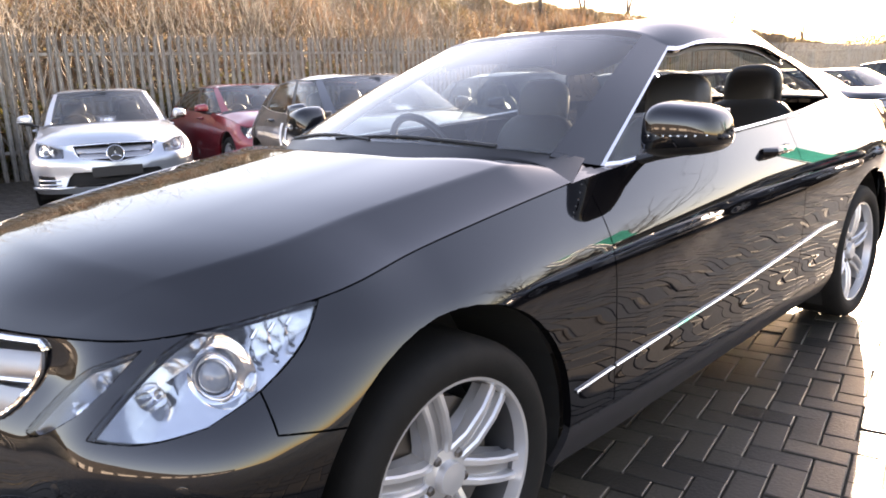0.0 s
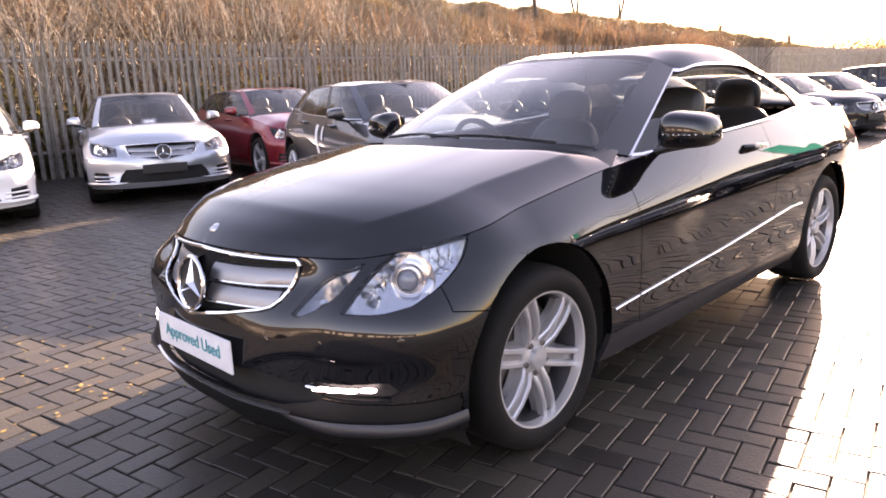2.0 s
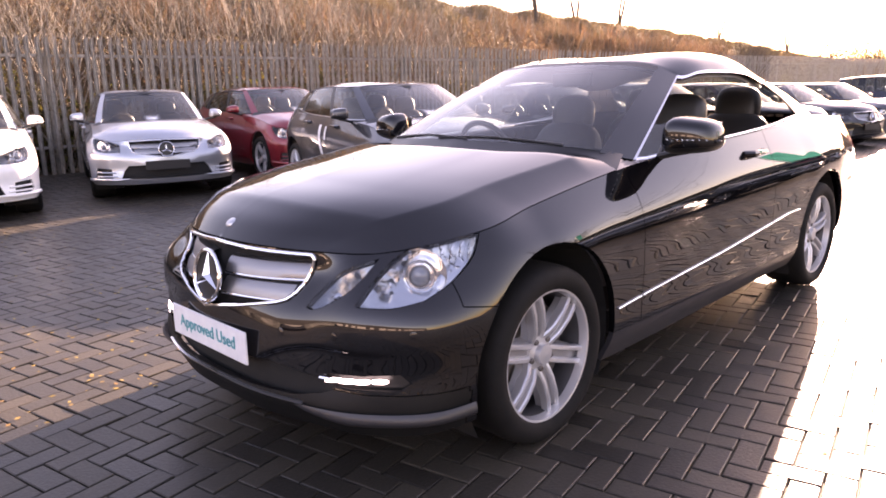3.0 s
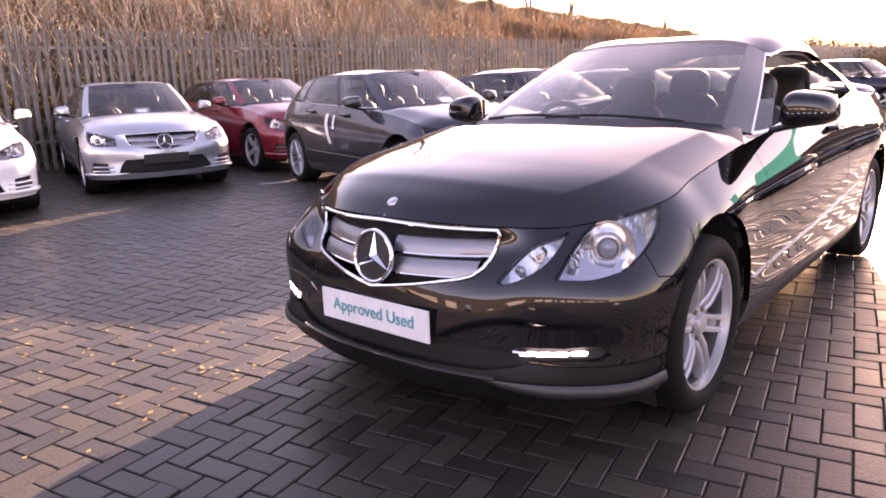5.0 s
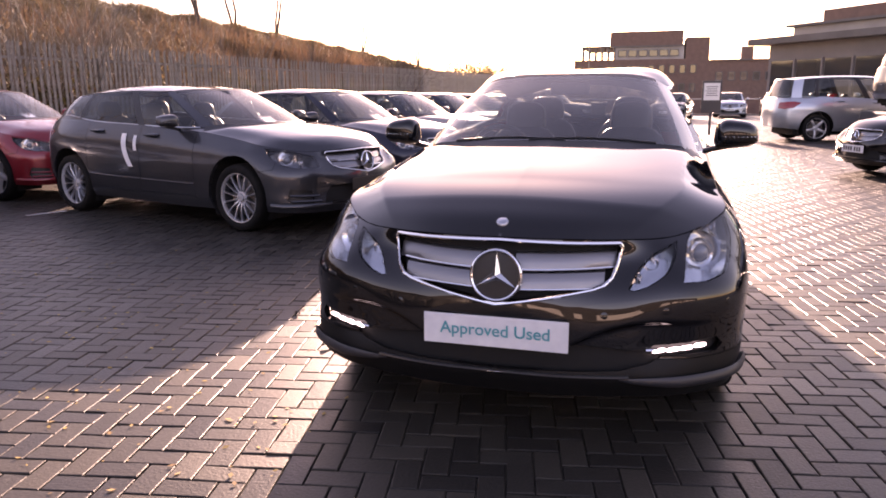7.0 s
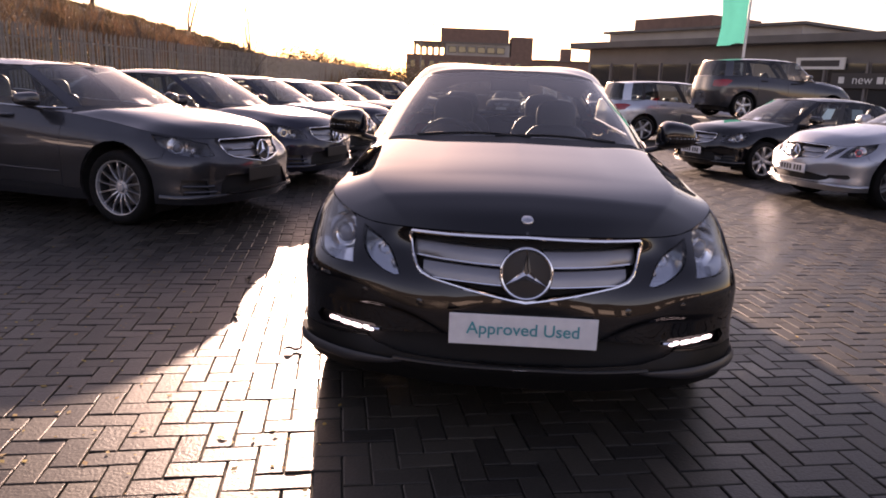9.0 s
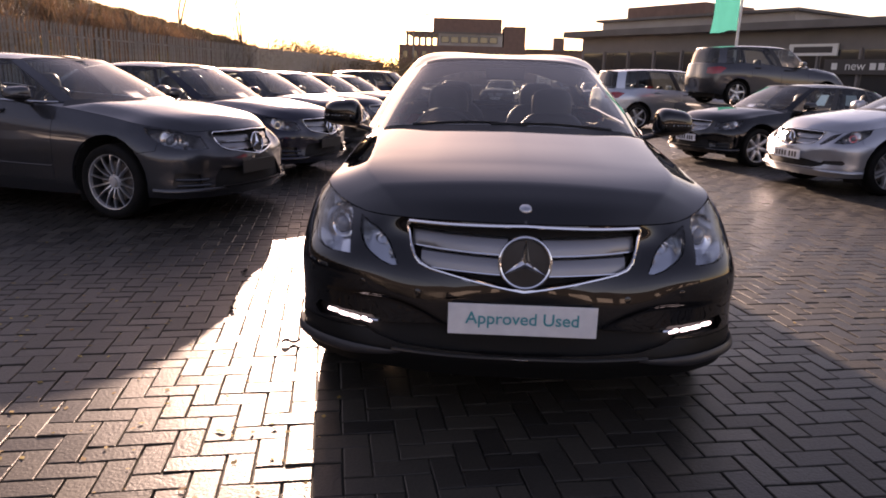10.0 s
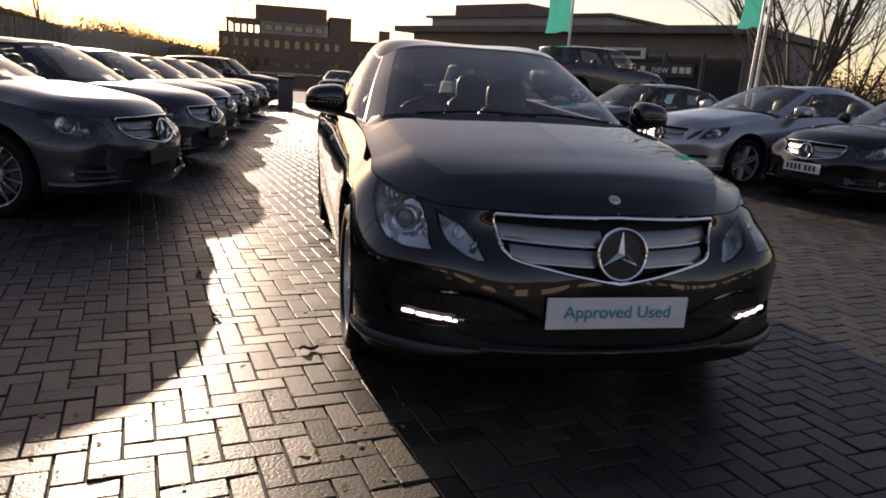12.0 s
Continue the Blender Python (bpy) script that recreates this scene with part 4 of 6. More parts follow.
    if papers:
        for u, v in ((4.35, 0.95), (5.6, 0.95)):
            P = house.grid(np.linspace(u - 0.22, u + 0.22, 3), np.linspace(v - 0.45, v + 0.45, 3))
            P = P - grid_normals(P) * 0.02
            part("price_sheet", sheet(P, centre=False), PAPER, thing, "pale blue price sheet inside the window")
    # two curved white strips laid over one flank
    if sticker:
        for u0, v0, u1, v1, w in ((8.32, 4.5, 8.20, 2.9, 0.085), (8.12, 4.45, 8.10, 3.7, 0.055)):
            t = np.linspace(0, 1, 9)
            c = skin.grid([0], [0])[0, 0]
            P = np.array([[skin.grid([u0 + (u1 - u0) * k * k + q * w], [v0 + (v1 - v0) * k])[0, 0] for q in (-0.5, 0.5)] for k in t])
            P[..., 0] = P[..., 0] + 0.006
            o = part("sticker", mirrored(sheet(P, centre=False)), PLATE, thing, "white curved strip on the door")
    # underbody and wheel wells
    bm = bmesh.new()
    box(bm, (0, (wb) / 2, 0.30), (1.34 * sh.kx, wb + 1.1, 0.22))
    part("underbody", bm, GAP, thing)
    for cy in (0.0, wb):
        for side in (1, -1):
            bm = bmesh.new()
            R2 = R * 1.03
            a = [(cy + R2 * math.cos(t), r + 0.012 + R2 * math.sin(t)) for t in [radians(-30 + 240 * i / 18) for i in range(19)]]
            q0 = [bm.verts.new((side * 0.83 * sh.kx, *p)) for p in a]
            q1 = [bm.verts.new((side * 0.50 * sh.kx, *p)) for p in a]
            for i in range(18):
                bm.faces.new((q0[i], q0[i + 1], q1[i + 1], q1[i]))
            bm.faces.new(q1)
            part("wheel_well", bm, GAP, thing)
            wheel(thing, side * 0.848 * sh.kx, cy, r, side, wheels, spin=random.uniform(0, 70) if not fine else (14 if cy == 0 else 50), fine=fine)

    # grille
    outline = [Vector(p) for p in gr]

    def front_y(x, z):
        """The nose's y at that x and height, from its near points."""
        q = (back_pts[:, 0] - abs(x)) ** 2 + (back_pts[:, 2] - z) ** 2 + 2e-5
        w = q ** -2
        return float((w * back_pts[:, 1]).sum() / w.sum())

    back_pts = np.array([tuple(v.co) for v in back.verts])
    ring = []
    for a, b2 in zip(outline, outline[1:]):
        for k in np.linspace(0, 1, 7)[:-1]:
            p = a.lerp(b2, k)
            ring.append((p.x, front_y(p.x, p.z) - 0.004, p.z))
    ring.append((0.0, front_y(0, outline[-1].z) - 0.004, outline[-1].z))
    loop = ring + [(-x, y, z) for x, y, z in ring[::-1][1:]]
    bm = bmesh.new()
    tube(bm, loop, 0.0065, 8)
    g = part("grille", bm, CHROME, thing, "chrome-framed grille with silver slats", smooth=True)
    for v in back.verts:
        v.co.y += 0.05
    part("grille_mesh", whole(back), GAP, g)
    zs = [float(sh([0, 0, z])[2]) for z in (0.692, 0.625)]
    for z in zs:
        bm = bmesh.new()
        xe = float(np.interp(z - 0.014, [p.z for p in outline[2:7]], [p.x for p in outline[2:7]]))
        for side in (-1, 1):
            secs = []
            for x in np.linspace(0.06, xe - 0.006, 9):
                y = front_y(x, z) + 0.012
                h = 0.030
                zz = z - 0.010 + 0.004 * (x / xe)
                secs.append([bm.verts.new((side * x, yy, z2)) for yy, z2 in ((y + 0.03, zz - h), (y - 0.008, zz - h), (y - 0.010, zz - h + 0.006), (y - 0.005, zz - h * 0.2), (y + 0.004, zz + h * 0.4), (y + 0.016, zz + h * 0.85), (y + 0.04, zz + h))])
            for a, b2 in zip(secs, secs[1:]):
                for i in range(6):
                    bm.faces.new((a[i], b2[i], b2[i + 1], a[i + 1]) if side > 0 else (a[i], a[i + 1], b2[i + 1], b2[i]))
        sl = part("grille_slat", bm, SLAT, g, smooth=True, sharp=30)
        for side in (-1, 1):
            bm = bmesh.new()
            tube(bm, [(side * x, front_y(x, z) + 0.002, z - 0.010 + 0.004 * (x / xe) - 0.027) for x in np.linspace(0.06, xe - 0.006, 7)], 0.0045, 6)
            part("slat_edge", bm, CHROME, sl, "thin chrome edge", smooth=True)
    star = sh([0, -0.812, 0.640])
    emblem(g, (0, star[1] - 0.012, star[2]), 0.088, -8)

    # lamps
    for nm, lens, deep in (("headlamp", big, 0.085), ("inner_headlamp", small, 0.06)):
        if lens is None:
            continue
        bowl = lens.copy()
        lb = bowl.verts.layers.float_vector["nrm"]
        for v in bowl.verts:
            v.co -= v[lb] * deep
        flange(lens, 0.012, 0.001)
        wallb = bowl.copy()
        rim_mesh = flange(wallb, -deep + 0.014, 0.005)
        for side in (1, -1):
            o = part(nm, mirrored(lens) if side < 0 else lens.copy(), [LAMP_GLASS], thing, "clear glass over chrome reflectors")
            o.visible_shadow = False
            part("lamp_bowl", mirrored(rim_mesh) if side < 0 else rim_mesh.copy(), REFLECTOR if fine else DIM_REFLECTOR, o, "silvered reflector")
            spots = ([((0.692, -0.462, 0.682), (0.55, -0.83, 0.05), 0.050, True), ((0.626, -0.560, 0.650), (0.45, -0.89, 0.0), 0.020, False)]
                     if nm == "headlamp" else [((0.522, -0.598, 0.663), (0.3, -0.95, 0), 0.024, False), ((0.478, -0.645, 0.620), (0.3, -0.95, 0), 0.013, False)])
            for pc, d, R0, projector in spots:
                pc = sh(pc)
                d = Vector((side * d[0], d[1], d[2])).normalized()
                at = Matrix.Translation((side * pc[0], pc[1], pc[2])) @ d.to_track_quat("X", "Z").to_matrix().to_4x4()
                bm = bmesh.new()
                if projector:
                    lathe(bm, [(R0 * 1.75, 0.002), (R0 * 1.70, -0.004), (R0 * 1.45, -0.022), (R0 * 1.16, -0.032), (R0 * 1.1, 0.0), (R0 * 1.02, 0.008), (R0 * 0.9, 0.004), (R0 * 0.82, -0.006), (R0 * 0.76, -0.006), (R0 * 0.74, 0.006), (R0 * 0.68, 0.006), (R0 * 0.66, -0.01)], 36)
                else:
                    lathe(bm, [(R0 * 0.25, -0.025), (R0 * 0.7, -0.015), (R0 * 0.95, 0.0), (R0, 0.006), (R0 * 1.06, 0.0), (R0 * 1.1, -0.02)], 24)
                q = part("lamp_ring", bm, CHROME, o, smooth=True)
                q.matrix_basis = at
                bm = bmesh.new()
                if projector:
                    lathe(bm, [(R0 * 0.68, -0.008), (R0 * 0.6, 0.006), (R0 * 0.44, 0.016), (R0 * 0.22, 0.021), (0.001, 0.022)], 28)
                else:
                    lathe(bm, [(R0 * 0.24, -0.026), (R0 * 0.22, 0.0), (R0 * 0.1, 0.008), (0.001, 0.009)], 14)
                q2 = part("projector_lens" if projector else "bulb", bm, DARK_LENS if projector else LAMP_GLASS, o, "dark glass projector lens" if projector else "", smooth=True)
                q2.matrix_basis = at
            if fine and nm == "headlamp":
                # upright ribs of the turn signal at the outer end
                for k in range(3):
                    f = k / 2
                    bm = box_rib(side * (0.716 + 0.030 * f), -0.392 + 0.058 * f, 0.722 + 0.022 * f, 0.072 - 0.012 * f)
                    part("lamp_rib", bm, CHROME, o, smooth=True)
        bowl.free(), lens.free(), rim_mesh.free()

    # lower intake and running lamps
    for v in mouth.verts:
        v.co.y += 0.06
    part("lower_intake", whole(mouth), GAP, thing, "black mesh lower intake")
    for v in slot.verts:
        v.co += Vector((-0.5, 0.86, 0)) * 0.03
    for side in (1, -1):
        o = part("lamp_recess", mirrored(slot) if side < 0 else slot.copy(), TRIM, thing)
        if not twin:
            for v in (1.35, 1.78):
                q = skin.grid(np.linspace(2.55, 3.75, 9), [v])[:, 0]
                bmv = bmesh.new()
                tube(bmv, [(side * p[0], p[1] + 0.006, p[2]) for p in q], 0.011, 6)
                part("vent_bar", bmv, coat, o, smooth=True)
        if fine:
            a = skin.grid(np.linspace(2.2, 3.5, 40), [1.98])[:, 0]
            for tx in (0.567, 0.613, 0.659, 0.703):
                p = a[np.argmin(np.abs(a[:, 0] - tx))]
                bm = bmesh.new()
                bmesh.ops.create_uvsphere(bm, u_segments=10, v_segments=6, radius=1)
                for v in bm.verts:
                    v.co = Vector([math.copysign(abs(c) ** 0.55, c) for c in v.co])
                    v.co = Vector((side * (p[0] + v.co.x * 0.0225 - 0.004), p[1] + v.co.y * 0.008 + 0.012 + v.co.x * 0.013, p[2] - 0.008 + (tx - 0.567) * 0.06 + v.co.z * 0.0066 + v.co.x * 0.0012))
                part("running_light", bm, LED, o, "lit white running light", smooth=True)
            bm = bmesh.new()
            tube(bm, [(side * q[0], q[1] + 0.010, q[2] - 0.006) for q in a[(a[:, 0] > 0.49) & (a[:, 0] < 0.56)]], 0.006, 6)
            part("lamp_trim", bm, CHROME, o, smooth=True)
    slot.free()

    # splitter lip
    for u0, u1, v0, v1, mat, nm in ((0.0, 2.0, 1.12, 1.17, SATIN, "lip_strip"), (1.85, 4.9, 0.72, 1.14, LIP, "splitter")):
        if u0 == 0:
            P = skin.grid(skin.knots(u0, u1, 0.04), np.linspace(v0, v1, 5))
            P = P + grid_normals(P) * 0.007
        else:
            # a blade that grows from a point and swells towards the corner
            us = skin.knots(u0, u1, 0.04)
            grow = np.clip((np.asarray(us) - u0) / 1.0, 0, 1) ** 0.7
            P = np.stack([skin.grid([u], v1 - 0.05 + np.linspace(-1, 0, 9) * (0.05 + (v1 - 0.05 - v0) * g) + 0.05 * g)[0] for u, g in zip(us, grow)])
            P = P + grid_normals(P) * (0.005 + 0.020 * grow[:, None] * np.sin(np.linspace(0.25, 0.92, 9) * math.pi)[None, :] ** 0.7)[..., None]
        lip = flange(sheet(P), 0.02, 0.0)
        if u0 == 0:
            part(nm, whole(lip), mat if fine else TRIM, thing)
        else:
            for side in (1, -1):
                part(nm, mirrored(lip) if side < 0 else lip.copy(), mat if fine else coat, thing)
            lip.free()

    # parking sensors
    if fine:
        for u, v in ((1.55, 2.72), (2.55, 2.72), (3.75, 2.80)):
            q = skin.grid(np.array([u - 0.02, u, u + 0.02]), np.array([v - 0.02, v, v + 0.02]))
            nn = Vector(grid_normals(q)[1, 1])
            for side in (1, -1):
                c, d = Vector(q[1, 1]), nn.copy()
                c.x, d.x = side * c.x, side * d.x
                bm = bmesh.new()
                lathe(bm, [(0.0125, -0.006), (0.0125, 0.0004), (0.0110, 0.0009), (0.001, 0.0010)], 18)
                o = part("parking_sensor", bm, coat, thing, smooth=True, sharp=50)
                o.matrix_basis = Matrix.Translation(c) @ d.to_track_quat("X", "Z").to_matrix().to_4x4()

    # plate
    pc = sh([0, -0.838, 0.438])
    bm = soft_box((0, 0, 0), (0.52, 0.008, 0.112), 0.004)
    o = part("number_plate", bm, plate, thing)
    o.matrix_basis = pose(0, pc[1] - 0.006, pc[2])
    if plate_text:
        cu = bpy.data.curves.new("plate_lettering", "FONT")
        cu.body, cu.size, cu.extrude, cu.align_x, cu.align_y = plate_text, 0.062, 0.0006, "CENTER", "CENTER"
        cu.offset = 0.0005
        cu.materials.append(TEAL_INK)
        tx = new("plate_lettering", cu)
        tx.parent = o
        tx.matrix_basis = pose(0, -0.0062, 0.004, 90)
    elif plate == PLATE:
        for k in range(7):
            bm = bmesh.new()
            box(bm, (-0.20 + 0.058 * k + (0.03 if k > 3 else 0), -0.0055, 0), (0.036, 0.001, 0.066))
            part("plate_bar", bm, INK, o)
    if interior_on:
        interior(thing, sh)
    for side in (1, -1):
        wing_mirror(thing, sh, coat, side)
    return thing


LINING = material("headlining_cloth", (0.24, 0.23, 0.225), 0.9)
bump(LINING, noise_tex(LINING, 300.0), 0.2, 0.001)
PAPER = material("price_paper", (0.55, 0.72, 0.78), 0.6)
LIP = material("grey_splitter", (0.022, 0.022, 0.025), 0.42, 0.0, Coat_Weight=0.12)
DARK_LENS = material("projector_glass", (0.16, 0.17, 0.19), 0.05, 0.0, Coat_Weight=1.0)

# ---------------------------------------------------------------- ground
def ground_z(x, y):
    """The yard falls very gently towards the fence and its far end."""
    soft = lambda q: np.log1p(np.exp(np.clip(q, -12, 20.0)))
    return -0.007 * soft(np.minimum(-2.0 - np.asarray(x), 7.5)) - 0.010 * soft(np.minimum(np.asarray(y) - 5.0, 17.0))


def bank_z(x, y):
    """The grassy bank behind the fence."""
    t = np.clip((-11.3 - np.asarray(x)) / 12.7, 0, 1)
    crest = np.interp(np.asarray(y), (16.0, 30.0, 42.0, 54.0, 70.0, 110.0), (5.55, 5.4, 5.15, 4.75, 3.9, 2.8))
    return ground_z(x, y) + crest * t * t * (3 - 2 * t)


def paving_material():
    m = material("paving_block", (0.2, 0.17, 0.15), 0.5)
    n, l, b = nodes_of(m)
    oi = n.new("ShaderNodeObjectInfo")
    ge = n.new("ShaderNodeNewGeometry")
    add = n.new("ShaderNodeMath")
    add.operation = "ADD"
    l.new(oi.outputs["Random"], add.inputs[0])
    l.new(ge.outputs["Random Per Island"], add.inputs[1])
    fr = n.new("ShaderNodeMath")
    fr.operation = "FRACT"
    l.new(add.outputs[0], fr.inputs[0])
    base = ramp(m, fr.outputs[0], [(0.0, (0.031, 0.027, 0.0225)), (0.5, (0.048, 0.0415, 0.033)), (1.0, (0.073, 0.062, 0.047))])
    tc = n.new("ShaderNodeNewGeometry")
    big, fine = n.new("ShaderNodeTexNoise"), n.new("ShaderNodeTexNoise")
    for t, s in ((big, 0.55), (fine, 90.0)):
        t.inputs["Scale"].default_value, t.inputs["Detail"].default_value = s, 5.0
        l.new(tc.outputs["Position"], t.inputs["Vector"])
    c = mix_col(m, ramp(m, big.outputs["Fac"], [(0.35, (0, 0, 0)), (0.7, (0.55, 0.55, 0.55))]), base, (0.027, 0.025, 0.022))
    c = mix_col(m, 0.45, c, ramp(m, fine.outputs["Fac"], [(0.3, (0.3, 0.3, 0.3)), (0.7, (0.9, 0.9, 0.9))]), "MULTIPLY")
    colour_in(m, c)
    # gloss: damp patches over the yard, and some blocks polished, some still rough
    blend = n.new("ShaderNodeMath")
    blend.operation = "MULTIPLY_ADD"
    blend.inputs[1].default_value = 0.45
    l.new(fr.outputs[0], blend.inputs[0])
    half = n.new("ShaderNodeMath")
    half.operation = "MULTIPLY"
    half.inputs[1].default_value = 0.6
    l.new(big.outputs["Fac"], half.inputs[0])
    l.new(half.outputs[0], blend.inputs[2])
    rough_map(m, blend.outputs[0], 0.27, 0.56)
    b.inputs["Specular IOR Level"].default_value = 0.31
    bump(m, fine.outputs["Fac"], 0.45, 0.004)
    return m


PAVING = paving_material()
JOINT = material("joint_sand", (0.055, 0.05, 0.045), 0.8)
colour_in(JOINT, ramp(JOINT, noise_tex(JOINT, 1.2, 6.0), [(0.3, (0.025, 0.023, 0.02)), (0.55, (0.055, 0.05, 0.036)), (0.75, (0.06, 0.07, 0.02))]))
bump(JOINT, noise_tex(JOINT, 60.0), 0.5, 0.006)
BANKSOIL = material("bank_soil", (0.16, 0.12, 0.06), 0.9)
colour_in(BANKSOIL, ramp(BANKSOIL, noise_tex(BANKSOIL, 0.8, 8.0), [(0.3, (0.085, 0.066, 0.042)), (0.5, (0.15, 0.11, 0.066)), (0.7, (0.085, 0.088, 0.042))]))
bump(BANKSOIL, noise_tex(BANKSOIL, 14.0), 0.8, 0.08)


def grid_sheet(xs, ys, fz):
    X, Y = np.meshgrid(np.asarray(xs, float), np.asarray(ys, float), indexing="ij")
    Z = fz(X, Y)
    V = np.stack([X, Y, Z], -1).reshape(-1, 3)
    n, m = X.shape
    i = np.arange(n * m).reshape(n, m)
    F = np.stack([i[:-1, :-1], i[1:, :-1], i[1:, 1:], i[:-1, 1:]], -1).reshape(-1, 4)
    return V, F


def mesh_of(name, V, F, mat, smooth=False):
    me = bpy.data.meshes.new(name)
    me.from_pydata([tuple(v) for v in V], [], [tuple(f) for f in F])
    if smooth:
        me.polygons.foreach_set("use_smooth", [True] * len(me.polygons))
    me.materials.append(mat)
    return me


XS = np.concatenate([np.linspace(-1500, -60, 8), np.linspace(-50, -26, 14), np.linspace(-25, -11.4, 40), np.linspace(-11.1, 12, 64), np.linspace(14, 60, 16), np.linspace(90, 1500, 8)])
YS = np.concatenate([np.linspace(-1500, -40, 8), np.linspace(-34, 80, 90), np.linspace(95, 1500, 10)])


def land_z(x, y):
    z = bank_z(x, y)
    rough = 0.25 * np.sin(x * 1.3 + y * 0.7) * np.sin(y * 0.9 - x * 0.4) * np.clip((-12.2 - x) / 3, 0, 1)
    return z + rough - 0.012


V, F = grid_sheet(XS, YS, land_z)
me = mesh_of("ground", V, F, JOINT, True)
me.materials.append(BANKSOIL)
FAR_PAVING = material("far_paving", (0.13, 0.105, 0.09), 0.5)
colour_in(FAR_PAVING, ramp(FAR_PAVING, noise_tex(FAR_PAVING, 0.7, 8.0), [(0.3, (0.06, 0.052, 0.042)), (0.7, (0.11, 0.094, 0.072))]))
bump(FAR_PAVING, noise_tex(FAR_PAVING, 9.0), 0.5, 0.02)
me.materials.append(FAR_PAVING)
mid = V[F].mean(axis=1)
inside = (mid[:, 0] > -11.5) & (mid[:, 0] < 12.6) & (mid[:, 1] > -8.6) & (mid[:, 1] < 26.5)
me.polygons.foreach_set("material_index", np.where(mid[:, 0] < -11.5, 1, np.where(inside, 0, 2)).astype(np.int32))
ground = tagged(new("ground", me), "block-paved yard rising to a rough bank", "ground", kind="structure")

# ---------------------------------------------------------------- palisade fence
GALV = material("galvanised_steel", (0.36, 0.35, 0.33), 0.55, 0.35)
colour_in(GALV, ramp(GALV, noise_tex(GALV, 6.0, 6.0), [(0.3, (0.16, 0.15, 0.138)), (0.6, (0.29, 0.28, 0.262)), (0.8, (0.20, 0.17, 0.14))]))
rough_map(GALV, noise_tex(GALV, 20.0), 0.4, 0.65)
FENCE_X, FENCE_H = -11.35, 2.24


def pale_mesh():
    """A W-section steel pale with a split, bent three-point head."""
    bm = bmesh.new()
    prof = [(-0.039, 0.009), (-0.023, -0.012), (-0.008, 0.007), (0.008, 0.007), (0.023, -0.012), (0.039, 0.009)]
    rows = []
    for z, k, lean in ((-0.32, 1, 0), (FENCE_H - 0.13, 1, 0), (FENCE_H - 0.07, 0.95, 0.006)):
        rows.append([bm.verts.new((y + lean, x * k, z)) for x, y in prof])
    for a, b in zip(rows, rows[1:]):
        for i in range(5):
            bm.faces.new((a[i], a[i + 1], b[i + 1], b[i]))
    t = rows[-1]
    for i, (tx, dz) in ((0, (-0.039, 0.062)), (2, (0.0, 0.098)), (4, (0.039, 0.062))):
        tip = bm.verts.new((0.03, tx, FENCE_H - 0.07 + dz))
        bm.faces.new((t[i], t[i + 1], tip))
    me = bpy.data.meshes.new("pale")
    bm.to_mesh(me)
    bm.free()
    me.materials.append(GALV)
    return me


def build_fence():
    f = tagged(new("fence"), "weathered galvanised steel palisade fence", "fence")
    g = lambda y: 0.07 + 0.006 * max(0.0, y)
    me = pale_mesh()
    ys = np.arange(-9.0, 34.0, 0.150)
    rng = random.Random(3)
    for y in ys[:296]:
        o = new("pale", me)
        o.parent = f
        o.matrix_basis = pose(FENCE_X, y + rng.uniform(-0.006, 0.006), g(y) + rng.uniform(-0.008, 0.008), rng.gauss(0, 0.5), rng.gauss(0, 0.4), rng.gauss(0, 2))
    bm = bmesh.new()
    for y in np.concatenate([np.arange(-40, -9.1, 0.150), np.arange(float(ys[-1]) + 0.150, 90, 0.150)]):
        box(bm, (FENCE_X, y, g(y) + FENCE_H / 2 - 0.3), (0.018, 0.074, FENCE_H + 0.58), None, 0.9)
    tagged(part("far_pale", bm, GALV, f), kind="stuff")
    for y in np.arange(-39.0, 90, 2.75):
        bm = bmesh.new()
        for x, w, d in ((-0.075, 0.10, 0.008), (-0.165, 0.10, 0.008)):
            box(bm, (FENCE_X + x, y, g(y) + 0.77), (d, w, 2.34))
        box(bm, (FENCE_X - 0.12, y, g(y) + 0.77), (0.085, 0.006, 2.34))
        part("post", bm, GALV, f)
    for z in (0.33, FENCE_H - 0.36):
        for y0, y1 in ((-40, 0), (0, 45), (45, 90)):
            bm = bmesh.new()
            for dz, dx in ((0, 0.0), (-0.022, 0.022)):
                a, b = (FENCE_X - 0.018 - dx, y0, g(y0) + z + dz), (FENCE_X - 0.018 - dx, y1, g(y1) + z + dz)
                w = (0.005, 0.045) if dx == 0 else (0.045, 0.005)
                v = [bm.verts.new((p[0] + sx * w[0] / 2, p[1], p[2] + sz * w[1] / 2)) for p in (a, b) for sx, sz in ((-1, -1), (1, -1), (1, 1), (-1, 1))]
                for q in ((0, 1, 5, 4), (1, 2, 6, 5), (2, 3, 7, 6), (3, 0, 4, 7)):
                    bm.faces.new([v[i] for i in q])
            part("rail", bm, GALV, f)


build_fence()


